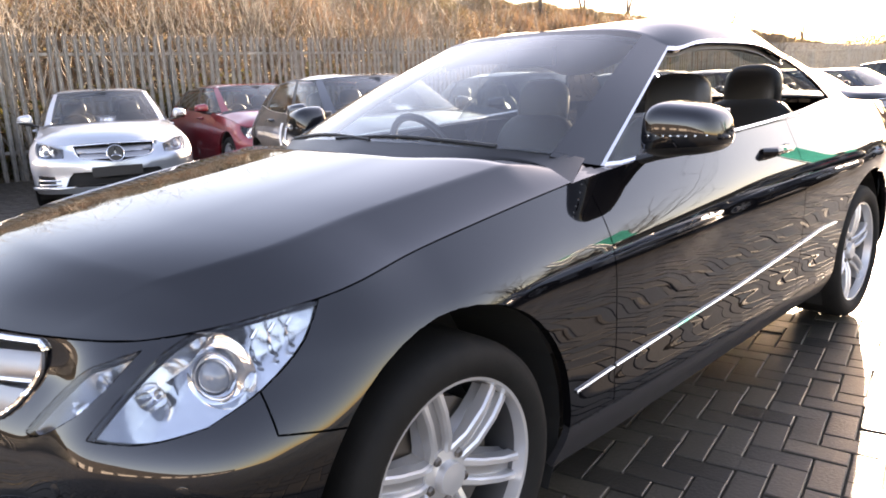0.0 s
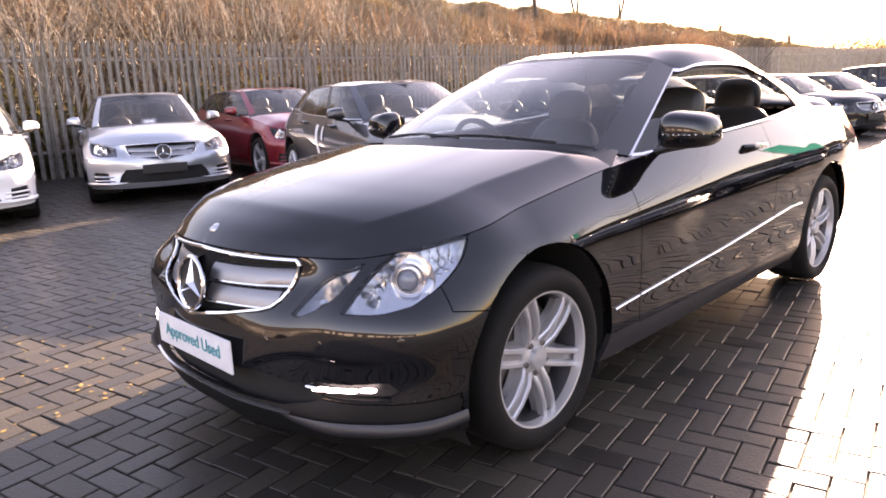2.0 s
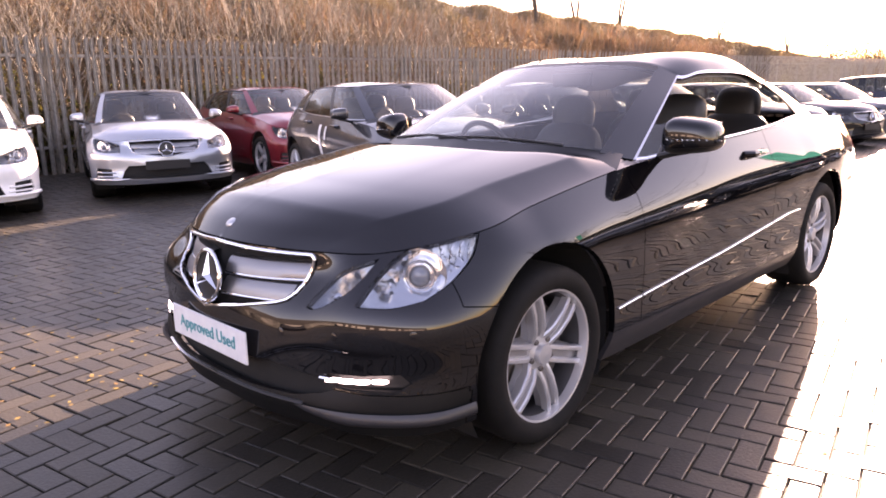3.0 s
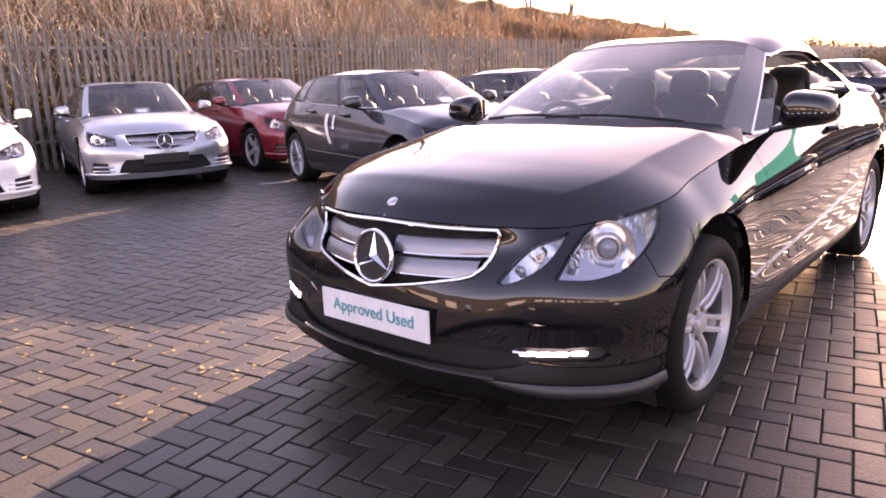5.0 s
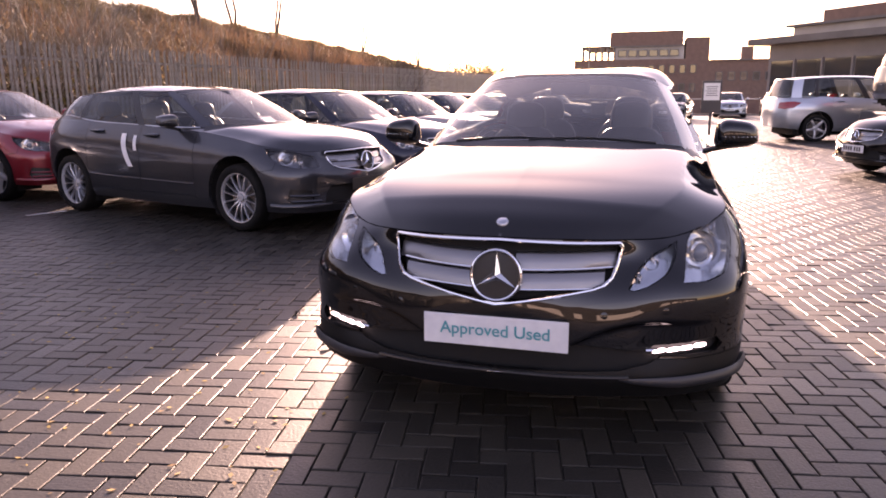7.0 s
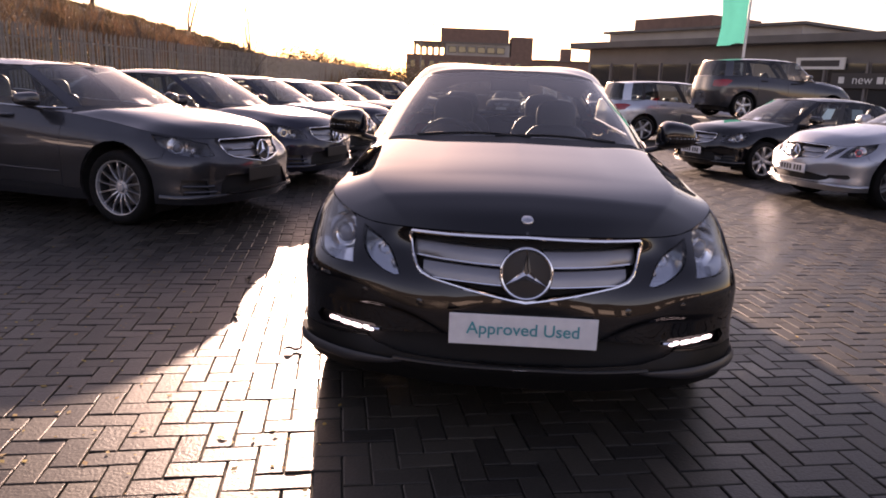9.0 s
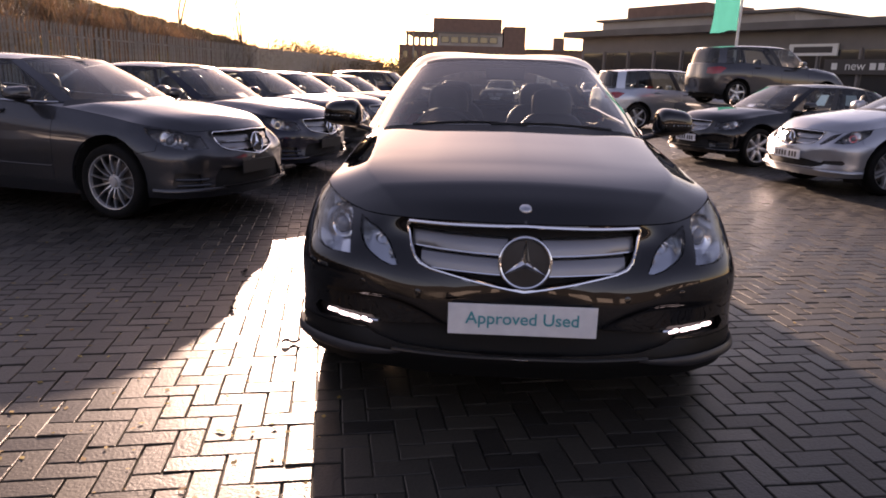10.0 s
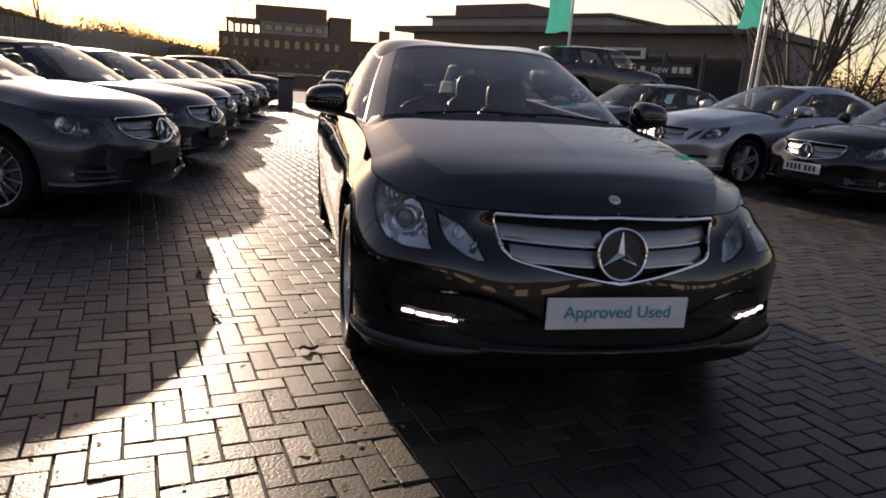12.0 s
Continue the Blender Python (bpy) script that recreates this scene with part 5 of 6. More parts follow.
# ---------------------------------------------------------------- plants
def plant_material(name, cols, trans=0.55):
    """Leaf or straw: matt with some light let through, its colour changing from piece to piece."""
    m = material(name, cols[0], 0.8)
    n, l, b = nodes_of(m)
    ge = n.new("ShaderNodeNewGeometry")
    col = ramp(m, ge.outputs["Random Per Island"], [(k / (len(cols) - 1), c) for k, c in enumerate(cols)])
    big = n.new("ShaderNodeTexNoise")
    big.inputs["Scale"].default_value = 0.35
    l.new(ge.outputs["Position"], big.inputs["Vector"])
    col = mix_col(m, ramp(m, big.outputs["Fac"], [(0.35, (0, 0, 0)), (0.65, (0.6, 0.6, 0.6))]), col, cols[-1])
    colour_in(m, col)
    tr, mx = n.new("ShaderNodeBsdfTranslucent"), n.new("ShaderNodeMixShader")
    l.new(col, tr.inputs["Color"])
    mx.inputs[0].default_value = trans
    l.new(b.outputs[0], mx.inputs[1])
    l.new(tr.outputs[0], mx.inputs[2])
    l.new(mx.outputs[0], n["Material Output"].inputs["Surface"])
    return m


STRAW = plant_material("dry_grass", [(0.225, 0.155, 0.085), (0.155, 0.100, 0.058), (0.26, 0.19, 0.105), (0.12, 0.075, 0.047), (0.115, 0.098, 0.047)], 0.2)
LEAVES = plant_material("bramble_leaves", [(0.045, 0.055, 0.018), (0.075, 0.085, 0.022), (0.15, 0.125, 0.03), (0.065, 0.05, 0.022)], 0.35)
RUSSET = plant_material("russet_scrub", [(0.13, 0.068, 0.042), (0.16, 0.088, 0.05), (0.11, 0.056, 0.037), (0.18, 0.115, 0.068)], 0.4)
BARK = material("pale_bark", (0.25, 0.22, 0.18), 0.8)
colour_in(BARK, ramp(BARK, noise_tex(BARK, 11.0, 5.0), [(0.3, (0.085, 0.066, 0.05)), (0.7, (0.27, 0.235, 0.19))]))
DARK_BARK = material("dark_bark", (0.07, 0.055, 0.045), 0.85)
colour_in(DARK_BARK, ramp(DARK_BARK, noise_tex(DARK_BARK, 9.0, 5.0), [(0.3, (0.045, 0.036, 0.03)), (0.7, (0.11, 0.085, 0.07))]))


def fast_mesh(name, V, F, mat):
    """A mesh from arrays of points and of faces with as many corners each."""
    me = bpy.data.meshes.new(name)
    k = F.shape[1]
    me.vertices.add(len(V))
    me.vertices.foreach_set("co", np.ascontiguousarray(V, dtype=np.float32).reshape(-1))
    me.loops.add(F.size)
    me.loops.foreach_set("vertex_index", F.reshape(-1).astype(np.int32))
    me.polygons.add(len(F))
    me.polygons.foreach_set("loop_start", np.arange(0, F.size, k, dtype=np.int32))
    me.update(calc_edges=True)
    me.materials.append(mat)
    return me


def blades(name, x, y, z, h, lean, width, mat, label, seed):
    """Grass blades: bent strips of two faces, rooted at x, y, z."""
    rng = np.random.default_rng(seed)
    n = len(x)
    a = rng.uniform(0, 2 * np.pi, n)
    d = np.stack([np.cos(a), np.sin(a)], 1) * (lean * rng.uniform(0.3, 1.3, n))[:, None]
    t = rng.uniform(0, 2 * np.pi, n)
    w = np.stack([np.cos(t), np.sin(t)], 1) * (width * rng.uniform(0.6, 1.3, n))[:, None]
    P = np.stack([x, y], 1)
    V = np.empty((n, 5, 3))
    for q, (f, k, zz) in enumerate(((0, -1, 0), (0, 1, 0), (0.35, -0.8, 0.55), (0.35, 0.8, 0.55), (1, 0, 1))):
        V[:, q, :2] = P + d * f + w * k * 0.5
        V[:, q, 2] = z + h * zz
    i = (np.arange(n) * 5)[:, None]
    F = np.concatenate([i + [0, 1, 3], i + [0, 3, 2], i + [2, 3, 4]])
    return tagged(new(name, fast_mesh(name, V.reshape(-1, 3), F, mat)), label, "grass", kind="stuff")


def scatter_bank(n, x0, x1, y0, y1, seed, clump=0.0):
    rng = np.random.default_rng(seed)
    x, y = rng.uniform(x0, x1, n), rng.uniform(y0, y1, n)
    if clump:
        m = max(1, n // 9)
        cx, cy = rng.uniform(x0, x1, m), rng.uniform(y0, y1, m)
        k = rng.integers(0, m, n)
        x, y = cx[k] + rng.normal(0, clump, n), cy[k] + rng.normal(0, clump, n)
    return x, y, land_z(x, y)


DULL = plant_material("dull_grass", [(0.085, 0.066, 0.042), (0.066, 0.048, 0.033), (0.125, 0.098, 0.062), (0.05, 0.036, 0.026), (0.052, 0.050, 0.026)], 0.25)
x, y, z = scatter_bank(44000, -24.2, -13.9, -12, 13, 21, 0.16)
blades("dry_grass", x, y, z - 0.03, np.random.default_rng(22).uniform(0.35, 0.95, len(x)) * (1 - 0.5 * np.clip((-16.7 - x) / 6.0, 0, 1)), 0.30, 0.02, DULL, "dull brown grass among the saplings", 23)
crop = lambda x: 1 - 0.68 * np.clip((-14.7 - x) / 6.0, 0, 1)      # shorter towards the crest
x, y, z = scatter_bank(52000, -24.2, -13.9, 12.5, 34, 1, 0.16)
blades("dry_grass", x, y, z - 0.03, np.random.default_rng(2).uniform(0.35, 0.95, len(x)) * crop(x), 0.30, 0.022, STRAW, "long dry straw-coloured grass on the bank", 3)
x, y, z = scatter_bank(9000, -14.1, -11.5, -12, 34, 14, 0.12)
blades("dry_grass", x, y, z - 0.03, np.random.default_rng(15).uniform(0.3, 0.8, len(x)), 0.30, 0.018, DULL, "dry grass at the foot of the bank", 16)
x, y, z = scatter_bank(60000, -25.7, -11.5, 34, 95, 4, 0.25)
blades("dry_grass", x, y, z - 0.03, np.random.default_rng(5).uniform(0.4, 1.0, len(x)) * crop(x), 0.3, 0.045, STRAW, "dry grass along the far bank", 6)
x, y, z = scatter_bank(22000, -19.2, -12.2, -10, 44, 7, 0.30)
blades("russet_scrub", x, y, z - 0.02, np.random.default_rng(8).uniform(0.5, 1.5, len(x)), 0.35, 0.02, RUSSET, "russet-brown dead stems on the bank", 9)


def leaf_cloud(name, n, x0, x1, y0, y1, zmax, size, mat, label, seed):
    rng = np.random.default_rng(seed)
    x, y = rng.uniform(x0, x1, n), rng.uniform(y0, y1, n)
    m = 0.5 + 0.5 * np.sin(y * 1.7 + 2 * np.sin(y * 0.61)) * np.cos(x * 1.3 + y * 0.4)
    z = land_z(x, y) + rng.uniform(0, 1, n) ** 1.4 * zmax * (0.35 + 0.65 * m)
    C = np.stack([x, y, z], 1)
    u = rng.normal(size=(n, 3))
    u /= np.linalg.norm(u, axis=1, keepdims=True)
    v = np.cross(u, rng.normal(size=(n, 3)))
    v /= np.linalg.norm(v, axis=1, keepdims=True)
    s = (size * rng.uniform(0.5, 1.3, n))[:, None]
    V = np.stack([C - u * s, C + v * s * 0.55, C + u * s, C - v * s * 0.55], 1)
    F = (np.arange(n) * 4)[:, None] + np.arange(4)
    return tagged(new(name, fast_mesh(name, V.reshape(-1, 3), F, mat)), label, "undergrowth", kind="stuff")


leaf_cloud("brambles", 95000, -13.5, -11.5, -9, 42, 1.9, 0.06, LEAVES, "yellowing green brambles behind the fence", 11)
SCRUB = plant_material("brown_scrub", [(0.080, 0.058, 0.034), (0.115, 0.076, 0.043), (0.07, 0.067, 0.026), (0.15, 0.098, 0.058)], 0.4)
leaf_cloud("brown_undergrowth", 90000, -17.2, -11.7, -10, 22, 2.0, 0.055, SCRUB, "tangled brown and green undergrowth on the bank", 13)
leaf_cloud("bank_bushes", 46000, -18.7, -13.2, 4, 64, 0.9, 0.06, SCRUB, "low mixed bushes on the bank", 12)


def bare_plant(seed, height, stems, spread, depth, r0, twig=0.6, lean=0.12):
    """Stems and forking twigs of a leafless shrub or tree: two bmeshes, thick and thin wood."""
    rng = random.Random(seed)
    thick, thin = [], bmesh.new()

    def grow(p, d, length, r, level):
        n = 5 if level == 0 else 4
        pts, rs = [p.copy()], [r]
        q, dd = p.copy(), d.copy()
        for i in range(n):
            dd = (dd + Vector((rng.gauss(0, 0.13), rng.gauss(0, 0.13), rng.gauss(0.05, 0.08)))).normalized()
            q = q + dd * length / n
            pts.append(q.copy())
            rs.append(r * (1 - 0.75 * (i + 1) / n))
        tube(thick[-1] if level < 1 else thin, pts, rs, 6 if level == 0 else 3, cap=False)
        if level < depth:
            for i in range(rng.randint(4, 6) if level == 0 else rng.randint(3, 4)):
                k = rng.uniform(0.3, 1.0) * n
                j = min(int(k), n - 1)
                b = pts[j].lerp(pts[j + 1], k - j)
                side = Vector((rng.gauss(0, 1), rng.gauss(0, 1), rng.uniform(0.1, 1.0))).normalized()
                grow(b, (dd * 0.55 + side * 0.75).normalized(), length * rng.uniform(0.35, 0.6), max(0.0025, rs[j] * 0.55), level + 1)

    for s in range(stems):
        thick.append(bmesh.new())
        a = rng.uniform(0, 2 * math.pi)
        d = Vector((math.cos(a) * spread, math.sin(a) * spread, 1)).normalized()
        grow(Vector((math.cos(a) * 0.1 * spread, math.sin(a) * 0.1 * spread, -0.1)), d, height * rng.uniform(0.75, 1.1), r0 * rng.uniform(0.7, 1.1), 0)
    return thick, thin


def plant(name, label, category, bark, seed, height, stems, spread, depth, r0, group=""):
    a, b = bare_plant(seed, height, stems, spread, depth, r0)
    t = tagged(new(name), label, category, group)
    for k, stem in enumerate(a):
        part("trunk" if stems < 3 else "stem", stem, bark, t, smooth=True)
    part("crown", b, bark, t)
    return t


SHRUBS = [plant("sapling", "bare pale-stemmed sapling on the bank", "sapling", BARK, 20 + k, 3.2 + 0.5 * (k % 3), 4 + k % 3, 0.32, 2, 0.022, "bare saplings") for k in range(4)]
rng = random.Random(17)
spots = [(-10.6, -0.6), (-10.9, 1.9), (-10.4, 2.9), (-11.2, 4.6), (-10.7, 6.1), (-11.5, 7.6), (-10.6, 8.9), (-12.2, 10.6), (-10.9, 12.4), (-12.0, 3.4), (-12.6, 0.6), (-13.3, 5.6), (-11.6, -2.4), (-13.6, 8.4),
         (-10.3, 0.4), (-10.2, 4.0), (-10.4, 5.2), (-10.2, 7.2), (-11.0, 9.8), (-12.8, 2.2), (-14.2, 3.0), (-13.9, 6.9), (-15.0, 9.0), (-12.4, 12.8), (-14.6, 12.0), (-10.9, 15.5), (-11.4, 19.0), (-10.8, 23.0), (-12.3, 27.0), (-13.0, -4.0)]
spots += [(-9.9 - 3.2 * rng.random() ** 1.5, -5 + 19.5 * rng.random()) for k in range(30)]
for k, (px, py) in enumerate(spots):
    px -= 1.7
    m = pose(px, py, float(land_z(np.array(px), np.array(py))), rng.uniform(-6, 6), rng.uniform(-6, 6), rng.uniform(0, 360))
    if k < 4:
        SHRUBS[k].matrix_basis = m
    else:
        copy_thing(SHRUBS[k % 4], m)
THICKET = [plant("bush", "leafless thicket against the low sun", "bush", DARK_BARK, 40 + k, 3.4, 9, 0.55, 2, 0.03, "thicket behind the row") for k in range(3)]
for k in range(26):
    px, py = -11.5 - 5.0 * rng.random() - 0.03 * k, 26 + k * 2.6 + rng.uniform(-1, 1)
    m = pose(px, py, float(land_z(np.array(px), np.array(py))), 0, 0, rng.uniform(0, 360))
    if k < 3:
        THICKET[k].matrix_basis = m
    else:
        copy_thing(THICKET[k % 3], m)
ridge = [(-23.0, 23.0, 5.5), (-23.8, 36.0, 4.5), (-23.0, 39.5, 6.0), (-23.4, 55.0, 5.0), (-22, 66, 6.0), (-21.4, 29.0, 3.5)]
RIDGE = plant("tree", "slender bare tree on the crest of the bank", "tree", DARK_BARK, 61, 6.0, 2, 0.16, 2, 0.09, "trees on the crest")
for k, (px, py, h) in enumerate(ridge):
    m = pose(px, py, float(land_z(np.array(px), np.array(py))), 0, 0, 77 * k)
    if k == 0:
        RIDGE.matrix_basis = m
    else:
        copy_thing(RIDGE, m)

# ---------------------------------------------------------------- block paving: 90 degree herringbone
PITCH, PAVE_TURN, PAVE_X, PAVE_Y = 0.0958, 11.0, -0.871, -1.136


def brick_mesh(length, width):
    """One block: worn top with a chamfer round it."""
    bm = bmesh.new()
    a, b, c = length / 2, width / 2, 0.0035
    top = [bm.verts.new((x, y, 0.0)) for x, y in ((-a + c, -b + c), (a - c, -b + c), (a - c, b - c), (-a + c, b - c))]
    rim = [bm.verts.new((x, y, -0.0025)) for x, y in ((-a, -b), (a, -b), (a, b), (-a, b))]
    low = [bm.verts.new((x, y, -0.02)) for x, y in ((-a, -b), (a, -b), (a, b), (-a, b))]
    bm.faces.new(top)
    for p, q in ((top, rim), (rim, low)):
        for i in range(4):
            bm.faces.new((q[i], q[(i + 1) % 4], p[(i + 1) % 4], p[i]))
    me = bpy.data.meshes.new("brick")
    bm.to_mesh(me)
    bm.free()
    me.materials.append(PAVING)
    return me


def lay_paving():
    c, s = math.cos(radians(PAVE_TURN)), math.sin(radians(PAVE_TURN))
    i, j = np.meshgrid(np.arange(-220, 260), np.arange(-170, 420), indexing="ij")
    k = np.mod(i - j, 4)
    hor, ver = k == 0, k == 3
    cx = np.concatenate([(i[hor] + 1.0), (i[ver] + 0.5)]) - 3
    cy = np.concatenate([(j[hor] + 0.5), (j[ver] + 1.0)])
    up = np.concatenate([np.zeros(hor.sum()), np.ones(ver.sum())])
    u, v = cx * PITCH, cy * PITCH
    x, y = PAVE_X + u * c - v * s, PAVE_Y + u * s + v * c
    ok = (x > -11.3) & (x < 13.0) & (y > -9.0) & (y < 27.0)
    x, y, up = x[ok], y[ok], up[ok]
    near = (x > -1.75) & (x < 1.25) & (y > -2.35) & (y < -0.62)
    rng = np.random.default_rng(5)
    gap = 0.006
    L, W = 2 * PITCH - gap, PITCH - gap
    # the stretch before the coupe's nose: blocks of their own
    me = brick_mesh(L, W)
    for px, py, pu in list(zip(x[near], y[near], up[near]))[:300]:
        o = new("brick", me)
        o.parent = ground
        o.matrix_basis = pose(px, py, float(ground_z(px, py)) + rng.normal(0, 0.0012), rng.normal(0, 0.7), rng.normal(0, 0.7), PAVE_TURN + 90 * pu + rng.normal(0, 0.35))
    left = np.flatnonzero(near)[300:]
    keep = ~near
    keep[left] = True
    x, y, up = x[keep], y[keep], up[keep]
    n = len(x)
    ang = np.radians(PAVE_TURN + 90 * up + rng.normal(0, 0.35, n))
    ca, sa = np.cos(ang), np.sin(ang)
    a, b, ch = L / 2, W / 2, 0.0035
    cor = np.array([(-1, -1), (1, -1), (1, 1), (-1, 1)], float)
    z0 = ground_z(x, y) + rng.normal(0, 0.0012, n)
    tx, ty = rng.normal(0, 0.011, n), rng.normal(0, 0.011, n)
    V = np.empty((n, 12, 3))
    for q, (da, dz) in enumerate(((ch, 0.0), (0.0, -0.0025), (0.0, -0.02))):
        lx, ly = cor[:, 0] * (a - da), cor[:, 1] * (b - da)
        V[:, q * 4:q * 4 + 4, 0] = x[:, None] + ca[:, None] * lx - sa[:, None] * ly
        V[:, q * 4:q * 4 + 4, 1] = y[:, None] + sa[:, None] * lx + ca[:, None] * ly
        V[:, q * 4:q * 4 + 4, 2] = z0[:, None] + dz + tx[:, None] * lx + ty[:, None] * ly
    f = [(0, 1, 2, 3)] + [(q * 4 + 4 + e, q * 4 + 4 + (e + 1) % 4, q * 4 + (e + 1) % 4, q * 4 + e) for q in (0, 1) for e in range(4)]
    F = (np.array(f)[None] + (np.arange(n) * 12)[:, None, None]).reshape(-1, 4)
    me = bpy.data.meshes.new("paving_blocks")
    me.vertices.add(n * 12)
    me.vertices.foreach_set("co", V.reshape(-1))
    me.loops.add(F.size)
    me.loops.foreach_set("vertex_index", F.reshape(-1).astype(np.int32))
    me.polygons.add(len(F))
    me.polygons.foreach_set("loop_start", np.arange(0, F.size, 4, dtype=np.int32))
    me.update(calc_edges=True)
    me.validate()
    me.shade_flat()
    me.materials.append(PAVING)
    o = new("paving_blocks", me)
    o.parent = ground
    tagged(o, "damp brown-grey herringbone paving blocks", kind="stuff")


FALLEN = plant_material("fallen_leaf", [(0.42, 0.30, 0.06), (0.30, 0.17, 0.05), (0.50, 0.38, 0.10), (0.16, 0.09, 0.04)], 0.2)


def fallen_leaves():
    """Small yellow leaves strewn over the blocks, thicker towards the fence."""
    rng = np.random.default_rng(77)
    n = 3000
    x = np.concatenate([rng.uniform(-7.5, -0.6, 2000), rng.uniform(1.5, 9, 1000)])
    y = np.concatenate([rng.uniform(-2.6, 1.9, 2000), rng.uniform(-1.0, 14, 1000)])
    k = (rng.random(n) < 0.35) | (np.sin(x * 2.1) * np.cos(y * 3.3) > 0.25)
    x, y = x[k], y[k]
    n = len(x)
    a = rng.uniform(0, 2 * np.pi, n)
    s = rng.uniform(0.006, 0.017, n)
    u = np.stack([np.cos(a), np.sin(a), rng.uniform(0.0, 0.12, n)], 1) * s[:, None]
    v = np.stack([-np.sin(a), np.cos(a), rng.uniform(-0.1, 0.15, n)], 1) * s[:, None] * 0.6
    C = np.stack([x, y, ground_z(x, y) + 0.004], 1)
    V = np.stack([C - u, C + v, C + u, C - v], 1)
    F = (np.arange(n) * 4)[:, None] + np.arange(4)
    tagged(new("fallen_leaves", fast_mesh("fallen_leaves", V.reshape(-1, 3), F, FALLEN)), "small yellow fallen leaves on the paving", "leaves", kind="stuff")
    for k, (px, py, size, turn) in enumerate(((-1.02, -0.04, 1.0, 15), (-1.62, 1.16, 0.8, 80), (-1.45, 0.42, 0.7, 140))):
        bm = bmesh.new()
        P = np.array([[((i - 4) * 0.011, (j - 2) * 0.010 * math.sin(0.35 + 2.4 * i / 8), 0.004 + 0.010 * abs(j - 2) / 2 + 0.008 * math.sin(i * 0.9)) for j in range(5)] for i in range(9)])
        P[..., 2] = np.maximum(P[..., 2], 0.001)
        bm = sheet(P * size, centre=False)
        o = tagged(part("dead_leaf", bm, DARK_BARK, None, smooth=True), "dark curled dead leaf on the paving", "leaf", "dead leaves")
        o.matrix_basis = pose(px, py, float(ground_z(px, py)) + 0.003, 0, 0, turn)


fallen_leaves()



# ---------------------------------------------------------------- buildings across the road
def wall_material(name, a, b, scale=0.6):
    m = material(name, a, 0.75)
    colour_in(m, ramp(m, noise_tex(m, scale, 6.0), [(0.3, a), (0.7, b)]))
    bump(m, noise_tex(m, 30.0), 0.2, 0.01)
    return m


CLAD = wall_material("grey_cladding", (0.16, 0.15, 0.15), (0.21, 0.195, 0.19))
BRICKWORK = wall_material("red_brown_brickwork", (0.14, 0.085, 0.07), (0.20, 0.12, 0.095), 2.0)
PALE_CLAD = wall_material("pale_render", (0.30, 0.28, 0.27), (0.38, 0.36, 0.34))
DARK_GLASS = material("office_glass", (0.03, 0.035, 0.04), 0.08, 0.0, Coat_Weight=1.0)
ROOFING = wall_material("roof_edge", (0.10, 0.095, 0.09), (0.15, 0.14, 0.135))
TEAL = material("teal_cloth", (0.02, 0.36, 0.33), 0.75)
TN, TL, TB = nodes_of(TEAL)
colour_in(TEAL, ramp(TEAL, noise_tex(TEAL, 1.3, 4.0), [(0.3, (0.012, 0.20, 0.18)), (0.7, (0.02, 0.28, 0.25))]))
t_tr, t_mx = TN.new("ShaderNodeBsdfTranslucent"), TN.new("ShaderNodeMixShader")
t_tr.inputs["Color"].default_value = (0.02, 0.30, 0.26, 1)
t_mx.inputs[0].default_value = 0.4
TL.new(TB.outputs[0], t_mx.inputs[1])
TL.new(t_tr.outputs[0], t_mx.inputs[2])
TL.new(t_mx.outputs[0], TN["Material Output"].inputs["Surface"])
POLE = material("white_pole", (0.62, 0.62, 0.62), 0.4)
SIGN_WHITE = material("sign_white", (0.72, 0.72, 0.70), 0.5)
SIGN_DARK = material("sign_dark", (0.05, 0.045, 0.045), 0.5)


FAR_Z = float(ground_z(9.0, 40.0))


def windows_on(parent, origin, along, n, gap, w, h, z, mat=DARK_GLASS):
    """A row of windows with frame and pane along a facade."""
    ang = math.degrees(math.atan2(along[1], along[0]))
    for k in range(n):
        x, y = origin[0] + along[0] * gap * k, origin[1] + along[1] * gap * k
        bm = bmesh.new()
        t = 0.12
        for c, s in (((0, 0, h / 2), (w, 0.14, t)), ((0, 0, -h / 2), (w, 0.14, t)), ((-w / 2, 0, 0), (t, 0.14, h)), ((w / 2, 0, 0), (t, 0.14, h))):
            box(bm, c, s)
        o = part("window", bm, ROOFING, parent)
        o.matrix_basis = pose(x, y, z, 0, 0, ang)
        bm = bmesh.new()
        box(bm, (0, 0.03, 0), (w - t, 0.02, h - t))
        part("pane", bm, mat, o)


